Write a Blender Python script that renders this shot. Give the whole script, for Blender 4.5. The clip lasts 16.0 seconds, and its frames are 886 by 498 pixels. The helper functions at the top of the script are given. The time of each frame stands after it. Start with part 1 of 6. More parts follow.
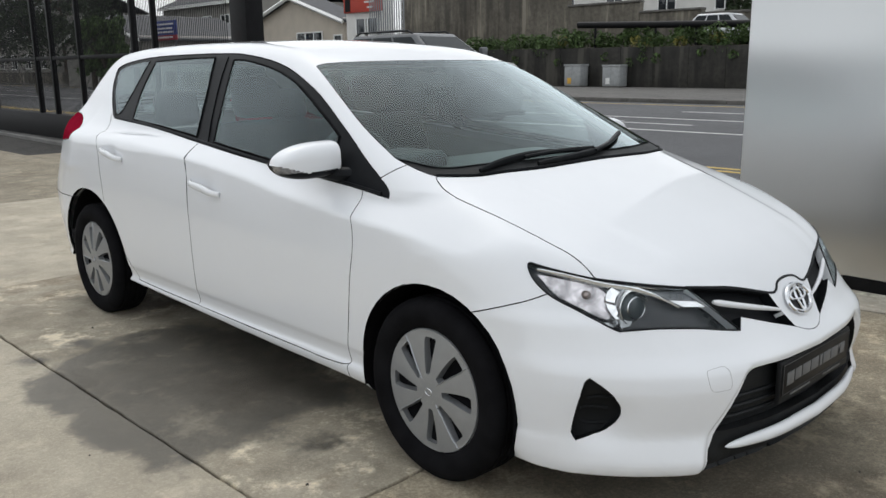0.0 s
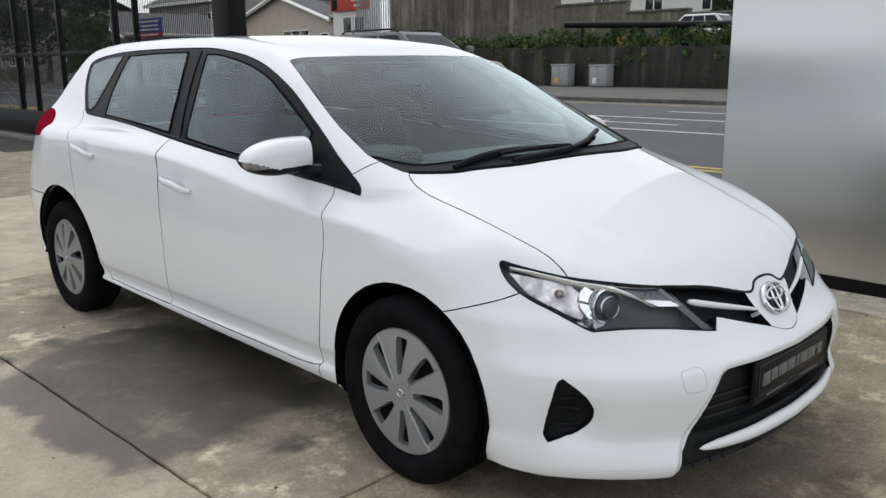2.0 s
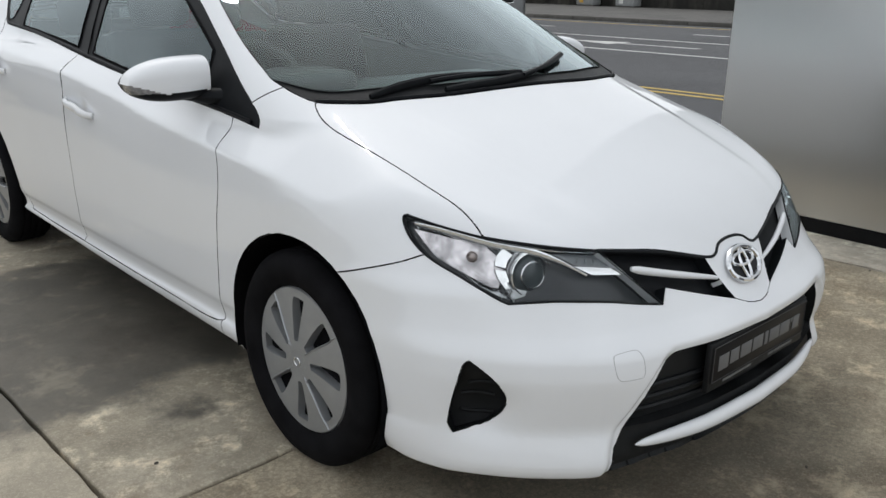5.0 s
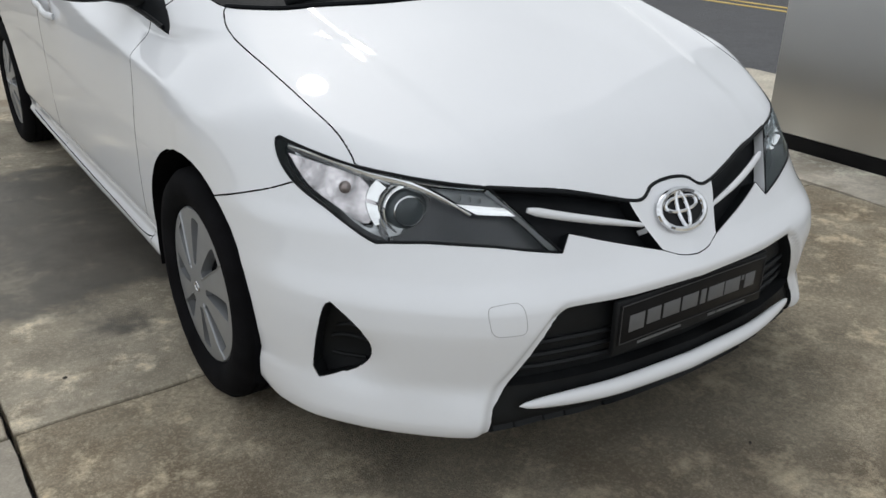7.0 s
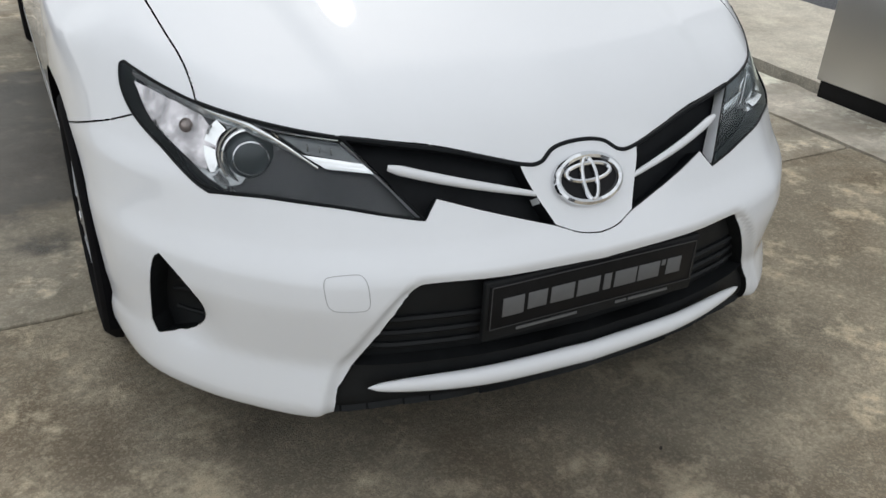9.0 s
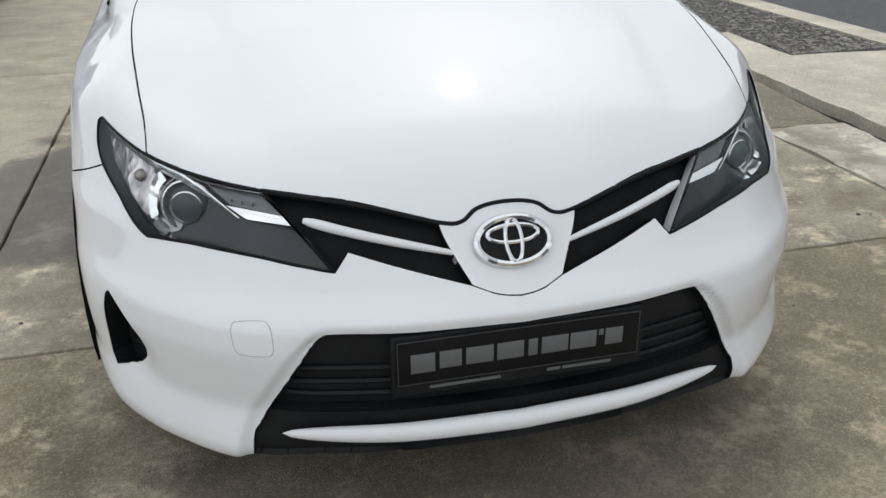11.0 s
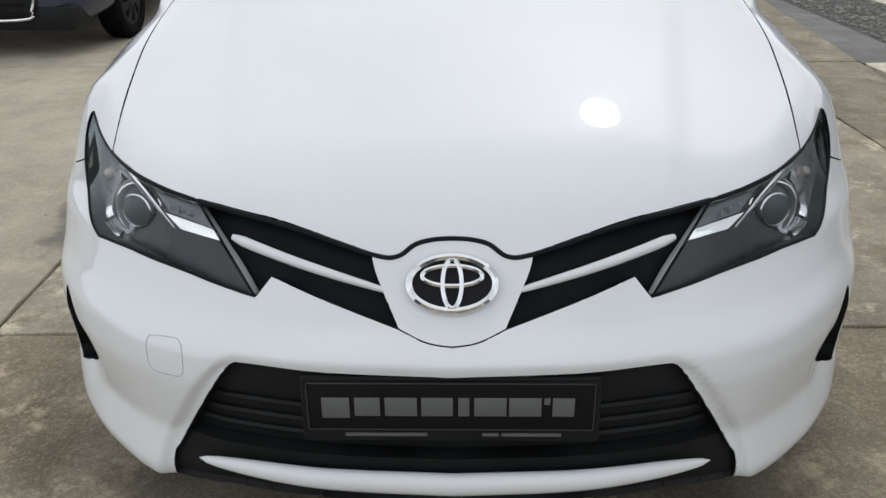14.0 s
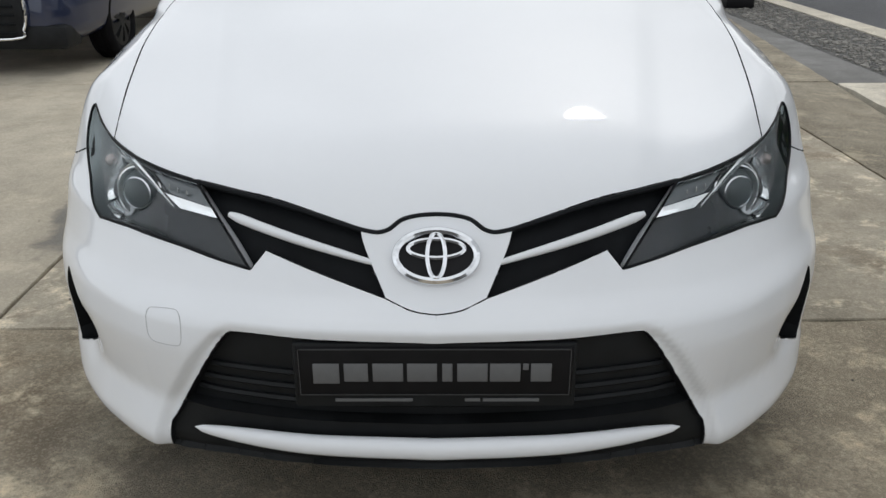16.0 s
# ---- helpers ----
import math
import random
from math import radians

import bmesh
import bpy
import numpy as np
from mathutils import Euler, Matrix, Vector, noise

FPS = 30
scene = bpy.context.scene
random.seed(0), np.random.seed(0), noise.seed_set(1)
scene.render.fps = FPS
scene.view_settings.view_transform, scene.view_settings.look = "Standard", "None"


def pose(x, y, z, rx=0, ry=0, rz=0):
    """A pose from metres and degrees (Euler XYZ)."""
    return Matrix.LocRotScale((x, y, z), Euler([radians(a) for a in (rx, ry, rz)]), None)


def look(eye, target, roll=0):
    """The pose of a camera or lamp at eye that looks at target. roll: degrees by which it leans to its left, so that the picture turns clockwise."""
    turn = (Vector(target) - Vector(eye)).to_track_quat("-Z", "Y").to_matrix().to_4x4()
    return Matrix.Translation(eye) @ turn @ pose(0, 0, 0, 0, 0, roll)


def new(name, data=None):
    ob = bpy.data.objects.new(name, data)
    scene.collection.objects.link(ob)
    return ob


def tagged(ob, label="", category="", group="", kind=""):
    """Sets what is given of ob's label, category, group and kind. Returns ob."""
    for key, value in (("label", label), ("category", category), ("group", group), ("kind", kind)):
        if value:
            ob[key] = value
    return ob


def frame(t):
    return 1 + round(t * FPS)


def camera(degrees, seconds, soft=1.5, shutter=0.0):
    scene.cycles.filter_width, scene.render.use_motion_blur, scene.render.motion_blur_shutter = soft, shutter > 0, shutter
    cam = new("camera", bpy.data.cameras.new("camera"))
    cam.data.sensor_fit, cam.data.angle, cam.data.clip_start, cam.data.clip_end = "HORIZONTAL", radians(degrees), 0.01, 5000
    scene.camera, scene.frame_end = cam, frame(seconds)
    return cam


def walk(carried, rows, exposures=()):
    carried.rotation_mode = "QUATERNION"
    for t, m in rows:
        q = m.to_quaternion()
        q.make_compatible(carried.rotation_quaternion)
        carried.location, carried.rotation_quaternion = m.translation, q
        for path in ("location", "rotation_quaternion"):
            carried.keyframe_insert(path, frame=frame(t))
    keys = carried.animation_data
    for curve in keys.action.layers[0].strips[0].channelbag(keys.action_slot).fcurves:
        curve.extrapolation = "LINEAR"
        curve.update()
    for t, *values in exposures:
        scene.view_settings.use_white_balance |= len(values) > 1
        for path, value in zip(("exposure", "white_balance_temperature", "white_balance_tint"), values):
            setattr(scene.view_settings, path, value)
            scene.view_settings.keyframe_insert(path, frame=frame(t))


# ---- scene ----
cam = camera(55.96, 16.0)
# seconds, eye, target, roll; the car's front axle stands on y = 0, its nose towards -y
PATH = [
    (0, (-2.511, -1.829, 1.3), (-1.168, -0.411, 0.868), -0.7),
    (0.5, (-2.531, -1.818, 1.297), (-1.177, -0.409, 0.872), -0.4),
    (1, (-2.542, -1.809, 1.293), (-1.176, -0.412, 0.866), -0.1),
    (1.5, (-2.517, -1.811, 1.289), (-1.141, -0.423, 0.862), -0.1),
    (2, (-2.442, -1.826, 1.285), (-1.078, -0.429, 0.851), -0.4),
    (2.5, (-2.362, -1.851, 1.281), (-1.035, -0.425, 0.828), -0.9),
    (3, (-2.301, -1.869, 1.279), (-0.996, -0.429, 0.807), -1.6),
    (3.5, (-2.229, -1.803, 1.268), (-0.922, -0.376, 0.764), -0.8),
    (4, (-2.166, -1.736, 1.26), (-0.83, -0.347, 0.726), 0.4),
    (4.2, (-2.129, -1.736, 1.268), (-0.792, -0.352, 0.72), 0.1),
    (6.3, (-1.598, -1.78, 1.243), (-0.441, -0.343, 0.473), 2.2),
    (6.5, (-1.552, -1.799, 1.241), (-0.424, -0.349, 0.45), 2.0),
    (7, (-1.414, -1.896, 1.238), (-0.373, -0.393, 0.429), 1.0),
    (7.5, (-1.278, -1.985, 1.234), (-0.296, -0.444, 0.423), 0.4),
    (8, (-1.138, -1.943, 1.219), (-0.188, -0.41, 0.354), 2.0),
    (8.5, (-1.009, -1.863, 1.219), (-0.106, -0.368, 0.243), 4.6),
    (9, (-0.913, -1.919, 1.224), (-0.091, -0.383, 0.241), 2.9),
    (9.5, (-0.768, -2.038, 1.243), (-0.041, -0.425, 0.309), 0.4),
    (9.7, (-0.735, -2.063, 1.245), (-0.039, -0.427, 0.328), -0.2),
    (11.8, (-0.278, -2.119, 1.218), (-0.025, -0.324, 0.374), -0.7),
    (12, (-0.244, -2.121, 1.23), (-0.022, -0.322, 0.385), -0.8),
    (12.5, (-0.182, -2.041, 1.21), (-0.014, -0.244, 0.348), 0.5),
    (13, (-0.13, -1.937, 1.208), (-0.007, -0.157, 0.305), 1.7),
    (13.5, (-0.059, -1.949, 1.211), (-0.02, -0.156, 0.326), 0.5),
    (14, (0.015, -1.99, 1.199), (-0.029, -0.172, 0.366), -0.6),
    (14.5, (0.005, -2.024, 1.203), (-0.032, -0.184, 0.418), -0.9),
    (15, (-0.028, -2.043, 1.177), (-0.017, -0.193, 0.418), 0.2),
    (15.5, (0.006, -2.089, 1.147), (0.017, -0.239, 0.387), 0.3),
    (16, (0.019, -2.11, 1.15), (0.009, -0.264, 0.38), -0.2),
]
walk(cam, [(t, look(eye, target, roll)) for t, eye, target, roll in PATH], ((0.0, 0.33), (4.0, 0.29), (6.5, 0.15), (7.5, 0.20), (9.0, 0.25), (12.0, 0.33), (14.0, 0.21), (16.0, 0.20)))

# ---- light: a bright overcast sky ----
world = bpy.data.worlds.new("sky")
scene.world = world
world.use_nodes = True
_n, _l = world.node_tree.nodes, world.node_tree.links
sky, pale, cloud = _n.new("ShaderNodeTexSky"), _n.new("ShaderNodeHueSaturation"), _n.new("ShaderNodeMix")
sky.sky_type, sky.sun_disc = "NISHITA", False
SUN_UP, SUN_TURN = radians(54.5), radians(24)
sky.sun_elevation, sky.sun_rotation, sky.dust_density = SUN_UP, SUN_TURN, 4.0
pale.inputs["Saturation"].default_value = 0.35
cloud.data_type = "RGBA"
cloud.inputs[0].default_value, cloud.inputs[7].default_value = 0.75, (6.9, 7.2, 7.45, 1)
_l.new(sky.outputs[0], pale.inputs["Color"]), _l.new(pale.outputs[0], cloud.inputs[6]), _l.new(cloud.outputs[2], _n["Background"].inputs[0])
# uneven cloud cover
_co, _puff, _thick, _veil = _n.new("ShaderNodeTexCoord"), _n.new("ShaderNodeTexNoise"), _n.new("ShaderNodeMapRange"), _n.new("ShaderNodeVectorMath")
_puff.inputs["Scale"].default_value, _puff.inputs["Detail"].default_value, _puff.inputs["Distortion"].default_value = 2.4, 6, 0.5
for _k, _v in zip((1, 2, 3, 4), (0.36, 0.66, 0.74, 1.26)):
    _thick.inputs[_k].default_value = _v
_veil.operation, _veil.inputs[0].default_value = "SCALE", (6.9, 7.2, 7.45)
_l.new(_co.outputs["Generated"], _puff.inputs["Vector"]), _l.new(_puff.outputs[0], _thick.inputs[0]), _l.new(_thick.outputs[0], _veil.inputs["Scale"]), _l.new(_veil.outputs[0], cloud.inputs[7])
_n["Background"].inputs[1].default_value = 0.134
sun = new("sun", bpy.data.lights.new("sun", "SUN"))
sun.data.energy, sun.data.angle, sun.data.color = 0.22, radians(3.4), (1.0, 0.98, 0.95)
sun.matrix_world = look((0, 0, 20), Vector((0, 0, 20)) - Vector((math.sin(SUN_TURN) * math.cos(SUN_UP), math.cos(SUN_TURN) * math.cos(SUN_UP), math.sin(SUN_UP))))

# ---- the hatchback's outer form, as a field: negative inside ----
def spline(xs, ys):
    """A smooth curve through a few stations (cubic, flat-limited), straight beyond its ends."""
    xs, ys = np.array(xs, float), np.array(ys, float)
    d = np.diff(ys) / np.diff(xs)
    m = np.r_[d[0], np.where(d[:-1] * d[1:] > 0, 2 * d[:-1] * d[1:] / (d[:-1] + d[1:] + 1e-12), 0), d[-1]]

    def at(x):
        x = np.asarray(x, float)
        i = np.clip(np.searchsorted(xs, x) - 1, 0, len(xs) - 2)
        h = xs[i + 1] - xs[i]
        t = np.clip((x - xs[i]) / h, 0, 1)
        y = (ys[i] * (1 + 2 * t) * (1 - t) ** 2 + h * m[i] * t * (1 - t) ** 2
             + ys[i + 1] * t * t * (3 - 2 * t) + h * m[i + 1] * t * t * (t - 1))
        return y + np.minimum(x - xs[0], 0) * m[0] + np.maximum(x - xs[-1], 0) * m[-1]
    return at


def smax(a, b, k):
    h = np.maximum(k - np.abs(a - b), 0) / k
    return np.maximum(a, b) + h * h * k / 4


def smin(a, b, k):
    return -smax(-a, -b, k)


hood_line = spline([-1.0, -0.80, -0.70, -0.55, -0.40, -0.20, 0.0, 0.2, 0.6], [0.50, 0.64, 0.700, 0.765, 0.823, 0.893, 0.952, 1.005, 1.10])
nose_plan = spline([0, 0.2, 0.4, 0.523, 0.667, 0.76, 0.815, 0.845, 0.865, 0.89], [-0.872, -0.861, -0.822, -0.779, -0.665, -0.55, -0.45, -0.33, -0.10, 0.3])
nose_lean = spline([0.10, 0.18, 0.26, 0.40, 0.46, 0.52, 0.57, 0.62, 0.70, 0.80], [0.05, 0.012, 0.002, -0.004, 0.006, 0.058, 0.094, 0.124, 0.174, 0.25])
corner_lean = spline([0.46, 0.54, 0.585, 0.632, 0.672, 0.75, 0.85], [0.0, -0.10, -0.14, 0.09, 0.16, 0.20, 0.20])
side_plan = spline([-0.9, -0.3, 0.0, 0.5, 1.2, 1.9, 2.6, 3.0, 3.3, 3.5], [0.846, 0.856, 0.862, 0.862, 0.868, 0.872, 0.876, 0.868, 0.81, 0.72])
shoulder_line = spline([-0.5, -0.3, -0.2, -0.1, 0.0, 0.14, 0.3, 0.6, 1.0, 1.45, 2.4, 3.2], [0.69, 0.675, 0.665, 0.672, 0.694, 0.722, 0.722, 0.735, 0.768, 0.80, 0.85, 0.89])
side_low = spline([0.10, 0.20, 0.225, 0.245, 0.262, 0.285, 0.315, 0.345, 0.40, 0.50, 0.65], [0.09, 0.042, 0.028, 0.020, 0.018, 0.032, 0.027, 0.016, 0.010, 0.004, 0.0])
sill_rise = spline([0.22, 0.28, 0.36, 0.83, 1.77, 2.15, 2.26, 2.34], [0.0, 0.002, 0.036, 0.045, 0.070, 0.080, 0.084, 0.088])
side_high = spline([-0.1, 0.0, 0.05, 0.10, 0.15, 0.25, 0.4], [0.0, 0.004, 0.022, 0.062, 0.112, 0.20, 0.33])
crease_line = spline([-0.5, -0.25, -0.1, 0.1, 0.42, 0.8, 1.05, 1.62, 2.48, 3.2], [0.745, 0.750, 0.757, 0.786, 0.812, 0.847, 0.884, 0.935, 0.975, 0.985])
intake_edge = spline([0.10, 0.20, 0.27, 0.334, 0.41, 0.444, 0.50], [0.518, 0.512, 0.490, 0.455, 0.408, 0.377, 0.32])
HANDLES = ((1.34, 0.812), (2.274, 0.890))
tail_plan = spline([0, 0.4, 0.65, 0.8, 0.88], [3.46, 3.43, 3.36, 3.22, 2.95])
tail_lean = spline([0.2, 0.36, 0.48, 0.60, 0.74, 0.87, 0.98, 1.10, 1.3], [-0.03, 0.0, 0.06, 0.08, 0.0, -0.12, -0.16, -0.16, -0.17])
roof_line = spline([0.5, 0.85, 1.2, 1.6, 2.1, 2.6, 3.0, 3.3], [1.18, 1.332, 1.398, 1.424, 1.43, 1.422, 1.39, 1.34])


bonnet_rise = spline([-0.2, -0.08, -0.03, 0.03, 0.08, 0.2], [1.0, 1.0, 0.9, 0.1, 0.0, 0.0])


def lower_field(a, y, z):
    top = z - (hood_line(np.minimum(y, 0.45)) - 0.13 * a ** 2 - 0.10 * np.maximum(a - 0.55, 0) ** 2 + 0.008 * bonnet_rise(a - 0.43 - 0.17 * (y + 0.4)))
    h, door = z - crease_line(y), np.clip((y + 0.25) / 0.40, 0, 1)
    roll = smax(0.020 * np.clip((h + 0.25) / 0.25, 0, 1.2) ** 2, 0.024 + 1.25 * h, 0.010)
    cups = sum(0.011 * np.exp(-((y - cy) / 0.055) ** 2 - ((z - cz - 0.004) / 0.036) ** 2) for cy, cz in HANDLES)
    side = a - (side_plan(y) - side_low(z) - (1 - door) * side_high(z - shoulder_line(y)) - door * roll - cups)
    front = (nose_plan(a) + nose_lean(z) * (1 + corner_lean(z) * np.clip((a - 0.58) / 0.15, 0, 1))) - y
    chin = np.clip((a - 0.40) / 0.14, 0, 1) * np.clip((0.86 - a) / 0.1, 0, 1)
    front = front + chin * np.interp(z, [0.16, 0.190, 0.200, 0.212, 0.222, 0.282, 0.292, 0.305, 0.42], [-0.004, -0.017, -0.019, -0.0185, -0.015, 0.014, 0.0165, 0.0165, 0.0])
    # the pocket round the fog lamp blank, and the edge that turns in towards the lower grille
    front = front + 0.034 * np.exp(-((a - 0.722) / 0.036) ** 2 - ((z - 0.335) / 0.050) ** 2)
    turn = np.clip(1 - (a - intake_edge(z)) / 0.034, 0, 1)
    front = front + 0.016 * turn * turn * (3 - 2 * turn) * np.clip((0.47 - z) / 0.03, 0, 1)
    rear = y - (tail_plan(a) + tail_lean(z))
    f = smax(top, smax(front, side, 0.05), 0.05 + 0.04 * np.clip((0.5 - a) / 0.2, 0, 1))
    f = smax(f, rear, 0.08)
    return smax(f, 0.175 + sill_rise(np.clip(y, 0.22, 2.34)) * np.clip((a - 0.58) / 0.12, 0, 1) - z, 0.012)


def cabin_field(a, y, z):
    roof = z - (roof_line(y) - 0.09 * a ** 2 - 0.5 * np.maximum(a - 0.42, 0) ** 2)
    side = a - (0.785 - 0.40 * (z - 0.93) - 0.38 * (z - 0.93) ** 2 - 0.012 * np.maximum(y - 1.5, 0) ** 2 - 0.05 * np.maximum(0.9 - y, 0))
    screen = (-0.09 + 2.42 * (np.maximum(z, 0.9) - 0.96) + (0.62 - 0.25 * (z - 0.96)) * a ** 2) - y
    hatch = y - (3.30 - 0.70 * np.maximum(z - 1.0, 0) - 0.25 * a ** 2 + 0.15 * np.minimum(z - 1.0, 0))
    f = smax(roof, screen * 0.38, 0.05)
    f = smax(f, side, 0.06)
    f = smax(f, hatch, 0.10)
    return smax(f, 0.86 - z, 0.02)


def screen_face(a, y, z):
    """The windscreen's own sheet, without the rounding into pillars and roof."""
    return (-0.09 + 2.42 * (z - 0.96) + (0.62 - 0.25 * (z - 0.96)) * a ** 2) - y


def car_field(a, y, z):
    return smin(lower_field(a, y, z), cabin_field(a, y, z), 0.02 + 0.10 * np.clip((y - 2.3) / 0.5, 0, 1))
# ---- end of the form ----
# ---- materials ----
def material(name, base, rough=0.5, metal=0.0, coat=0.0, spec=0.5, vary=0.0, scale=8.0, bump=0.0, bump_scale=60.0, rough_vary=0.0, alt=None, emit=None):
    """A node material: base colour varied at two scales, with fine relief."""
    m = bpy.data.materials.new(name)
    m.use_nodes = True
    n, l = m.node_tree.nodes, m.node_tree.links
    b = n["Principled BSDF"]
    b.inputs["Base Color"].default_value = (*base, 1)
    b.inputs["Roughness"].default_value, b.inputs["Metallic"].default_value = rough, metal
    b.inputs["Coat Weight"].default_value, b.inputs["Coat Roughness"].default_value = coat, 0.035
    b.inputs["Specular IOR Level"].default_value = spec
    if emit:
        b.inputs["Emission Color"].default_value, b.inputs["Emission Strength"].default_value = (*emit[0], 1), emit[1]
    if vary or bump or rough_vary or alt:
        co = n.new("ShaderNodeTexCoord")
        big, fine = n.new("ShaderNodeTexNoise"), n.new("ShaderNodeTexNoise")
        big.inputs["Scale"].default_value, big.inputs["Detail"].default_value = scale, 6
        fine.inputs["Scale"].default_value, fine.inputs["Detail"].default_value = bump_scale, 4
        l.new(co.outputs["Object"], big.inputs["Vector"]), l.new(co.outputs["Object"], fine.inputs["Vector"])
        mix = n.new("ShaderNodeMix")
        mix.data_type = "RGBA"
        mix.inputs[6].default_value = (*[c * (1 - vary) for c in base], 1)
        mix.inputs[7].default_value = (*(alt or [min(1, c * (1 + vary)) for c in base]), 1)
        add = n.new("ShaderNodeMath")
        add.operation, add.inputs[1].default_value = "MULTIPLY_ADD", 0.75
        l.new(big.outputs[0], add.inputs[0])
        small = n.new("ShaderNodeMath")
        small.operation, small.inputs[1].default_value = "MULTIPLY", 0.25
        l.new(fine.outputs[0], small.inputs[0]), l.new(small.outputs[0], add.inputs[2])
        ramp = n.new("ShaderNodeMapRange")
        ramp.inputs[1].default_value, ramp.inputs[2].default_value = 0.32, 0.68
        l.new(add.outputs[0], ramp.inputs[0]), l.new(ramp.outputs[0], mix.inputs[0]), l.new(mix.outputs[2], b.inputs["Base Color"])
        if rough_vary:
            r = n.new("ShaderNodeMapRange")
            r.inputs[3].default_value, r.inputs[4].default_value = rough - rough_vary, min(1, rough + rough_vary)
            l.new(ramp.outputs[0], r.inputs[0]), l.new(r.outputs[0], b.inputs["Roughness"])
        if bump:
            bp = n.new("ShaderNodeBump")
            bp.inputs["Strength"].default_value, bp.inputs["Distance"].default_value = bump, 0.004
            l.new(fine.outputs[0], bp.inputs["Height"]), l.new(bp.outputs[0], b.inputs["Normal"])
    return m


def pane(name, tint, gloss=0.02, ior=1.5):
    """Thin glass: lets tinted light straight through and mirrors by angle."""
    m = bpy.data.materials.new(name)
    m.use_nodes = True
    n, l = m.node_tree.nodes, m.node_tree.links
    n.remove(n["Principled BSDF"])
    tr, gl, fr, mx = n.new("ShaderNodeBsdfTransparent"), n.new("ShaderNodeBsdfGlossy"), n.new("ShaderNodeFresnel"), n.new("ShaderNodeMixShader")
    tr.inputs[0].default_value, gl.inputs["Roughness"].default_value, fr.inputs[0].default_value = (*tint, 1), gloss, ior
    gl.inputs["Color"].default_value = (0.86, 0.97, 1.0, 1)
    # both faces of the sheet mirror: 2F / (1 + F)
    up, down, ratio = n.new("ShaderNodeMath"), n.new("ShaderNodeMath"), n.new("ShaderNodeMath")
    up.operation, down.operation, ratio.operation = "MULTIPLY", "ADD", "DIVIDE"
    up.inputs[1].default_value = down.inputs[1].default_value = 2.0
    down.inputs[1].default_value = 1.0
    l.new(fr.outputs[0], up.inputs[0]), l.new(fr.outputs[0], down.inputs[0]), l.new(up.outputs[0], ratio.inputs[0]), l.new(down.outputs[0], ratio.inputs[1])
    l.new(ratio.outputs[0], mx.inputs[0]), l.new(tr.outputs[0], mx.inputs[1]), l.new(gl.outputs[0], mx.inputs[2])
    l.new(mx.outputs[0], n["Material Output"].inputs[0])
    return m


PAINT = material("white_paint", (0.735, 0.749, 0.774), 0.6, coat=1.0, spec=0.08, vary=0.01, scale=3)
PAINT.node_tree.nodes["Principled BSDF"].inputs["Coat IOR"].default_value = 1.54
BLACK_TRIM = material("black_trim", (0.009, 0.010, 0.0115), 0.42, spec=0.08, vary=0.25, scale=20, bump=0.05, bump_scale=400)
BLACK_PLASTIC = material("black_grained_plastic", (0.010, 0.011, 0.012), 0.55, spec=0.2, vary=0.3, scale=15, bump=0.12, bump_scale=700)
DARK_VOID = material("dark_underside_and_gap_shade", (0.008, 0.008, 0.009), 0.9, spec=0.0, vary=0.3, scale=6)
CHROME = material("chrome", (0.80, 0.81, 0.82), 0.07, 1.0, vary=0.02, scale=30)
SATIN = material("satin_silver", (0.70, 0.71, 0.73), 0.22, 1.0, vary=0.03, scale=30)
COVER_SILVER = material("silver_wheel_paint", (0.30, 0.31, 0.32), 0.36, 0.5, vary=0.06, scale=20, bump=0.03, bump_scale=300)
RUBBER = material("tyre_rubber", (0.008, 0.008, 0.009), 0.8, spec=0.03, vary=0.35, scale=12, bump=0.1, bump_scale=250)
HOUSING = material("headlight_housing", (0.016, 0.018, 0.022), 0.22, vary=0.1, scale=30)
LENS_GLASS = pane("clear_lens", (0.98, 0.99, 0.99), 0.0, 1.19)
SCREEN_GLASS = pane("windscreen_glass", (0.84, 0.95, 0.93), 0.0, 1.22)
SIDE_GLASS = pane("side_glass", (0.78, 0.91, 0.90), 0.0, 1.27)
RED_LENS = material("red_lamp_lens", (0.20, 0.007, 0.022), 0.45, spec=0.0, vary=0.15, scale=40)
LINING = material("grey_cabin_lining", (0.22, 0.22, 0.215), 0.85, vary=0.1, scale=20)
DASH = material("dark_dashboard", (0.065, 0.07, 0.073), 0.6, vary=0.15, scale=15)
SEAT = material("black_seat_fabric", (0.035, 0.036, 0.038), 0.9, vary=0.25, scale=12)
MIRROR = material("mirror_glass", (0.8, 0.82, 0.83), 0.02, 1.0)
PLATE_BLACK = material("gloss_black_plate", (0.009, 0.009, 0.010), 0.35, coat=0.0, spec=0.12, vary=0.2, scale=20)
PLATE_GREY = material("grey_lettering", (0.115, 0.118, 0.122), 0.5, vary=0.05, scale=80)
PLATE_LINE = material("dim_plate_border", (0.045, 0.046, 0.048), 0.5, vary=0.05, scale=80)
PLATE_PALE = material("pale_lettering", (0.62, 0.62, 0.62), 0.5, vary=0.05, scale=80)
PROJECTOR = material("projector_lens", (0.045, 0.055, 0.06), 0.06, spec=0.4, vary=0.1, scale=20)
REFLECTOR = material("faceted_reflector", (0.36, 0.37, 0.38), 0.12, 0.9, vary=0.35, scale=40, bump=1.0, bump_scale=22)
BRIGHT_CHROME = material("bright_lamp_chrome", (0.95, 0.95, 0.96), 0.08, 0.85, vary=0.03, scale=40)
BADGE_CHROME = material("badge_chrome", (0.72, 0.73, 0.75), 0.05, 1.0, vary=0.05, scale=60)
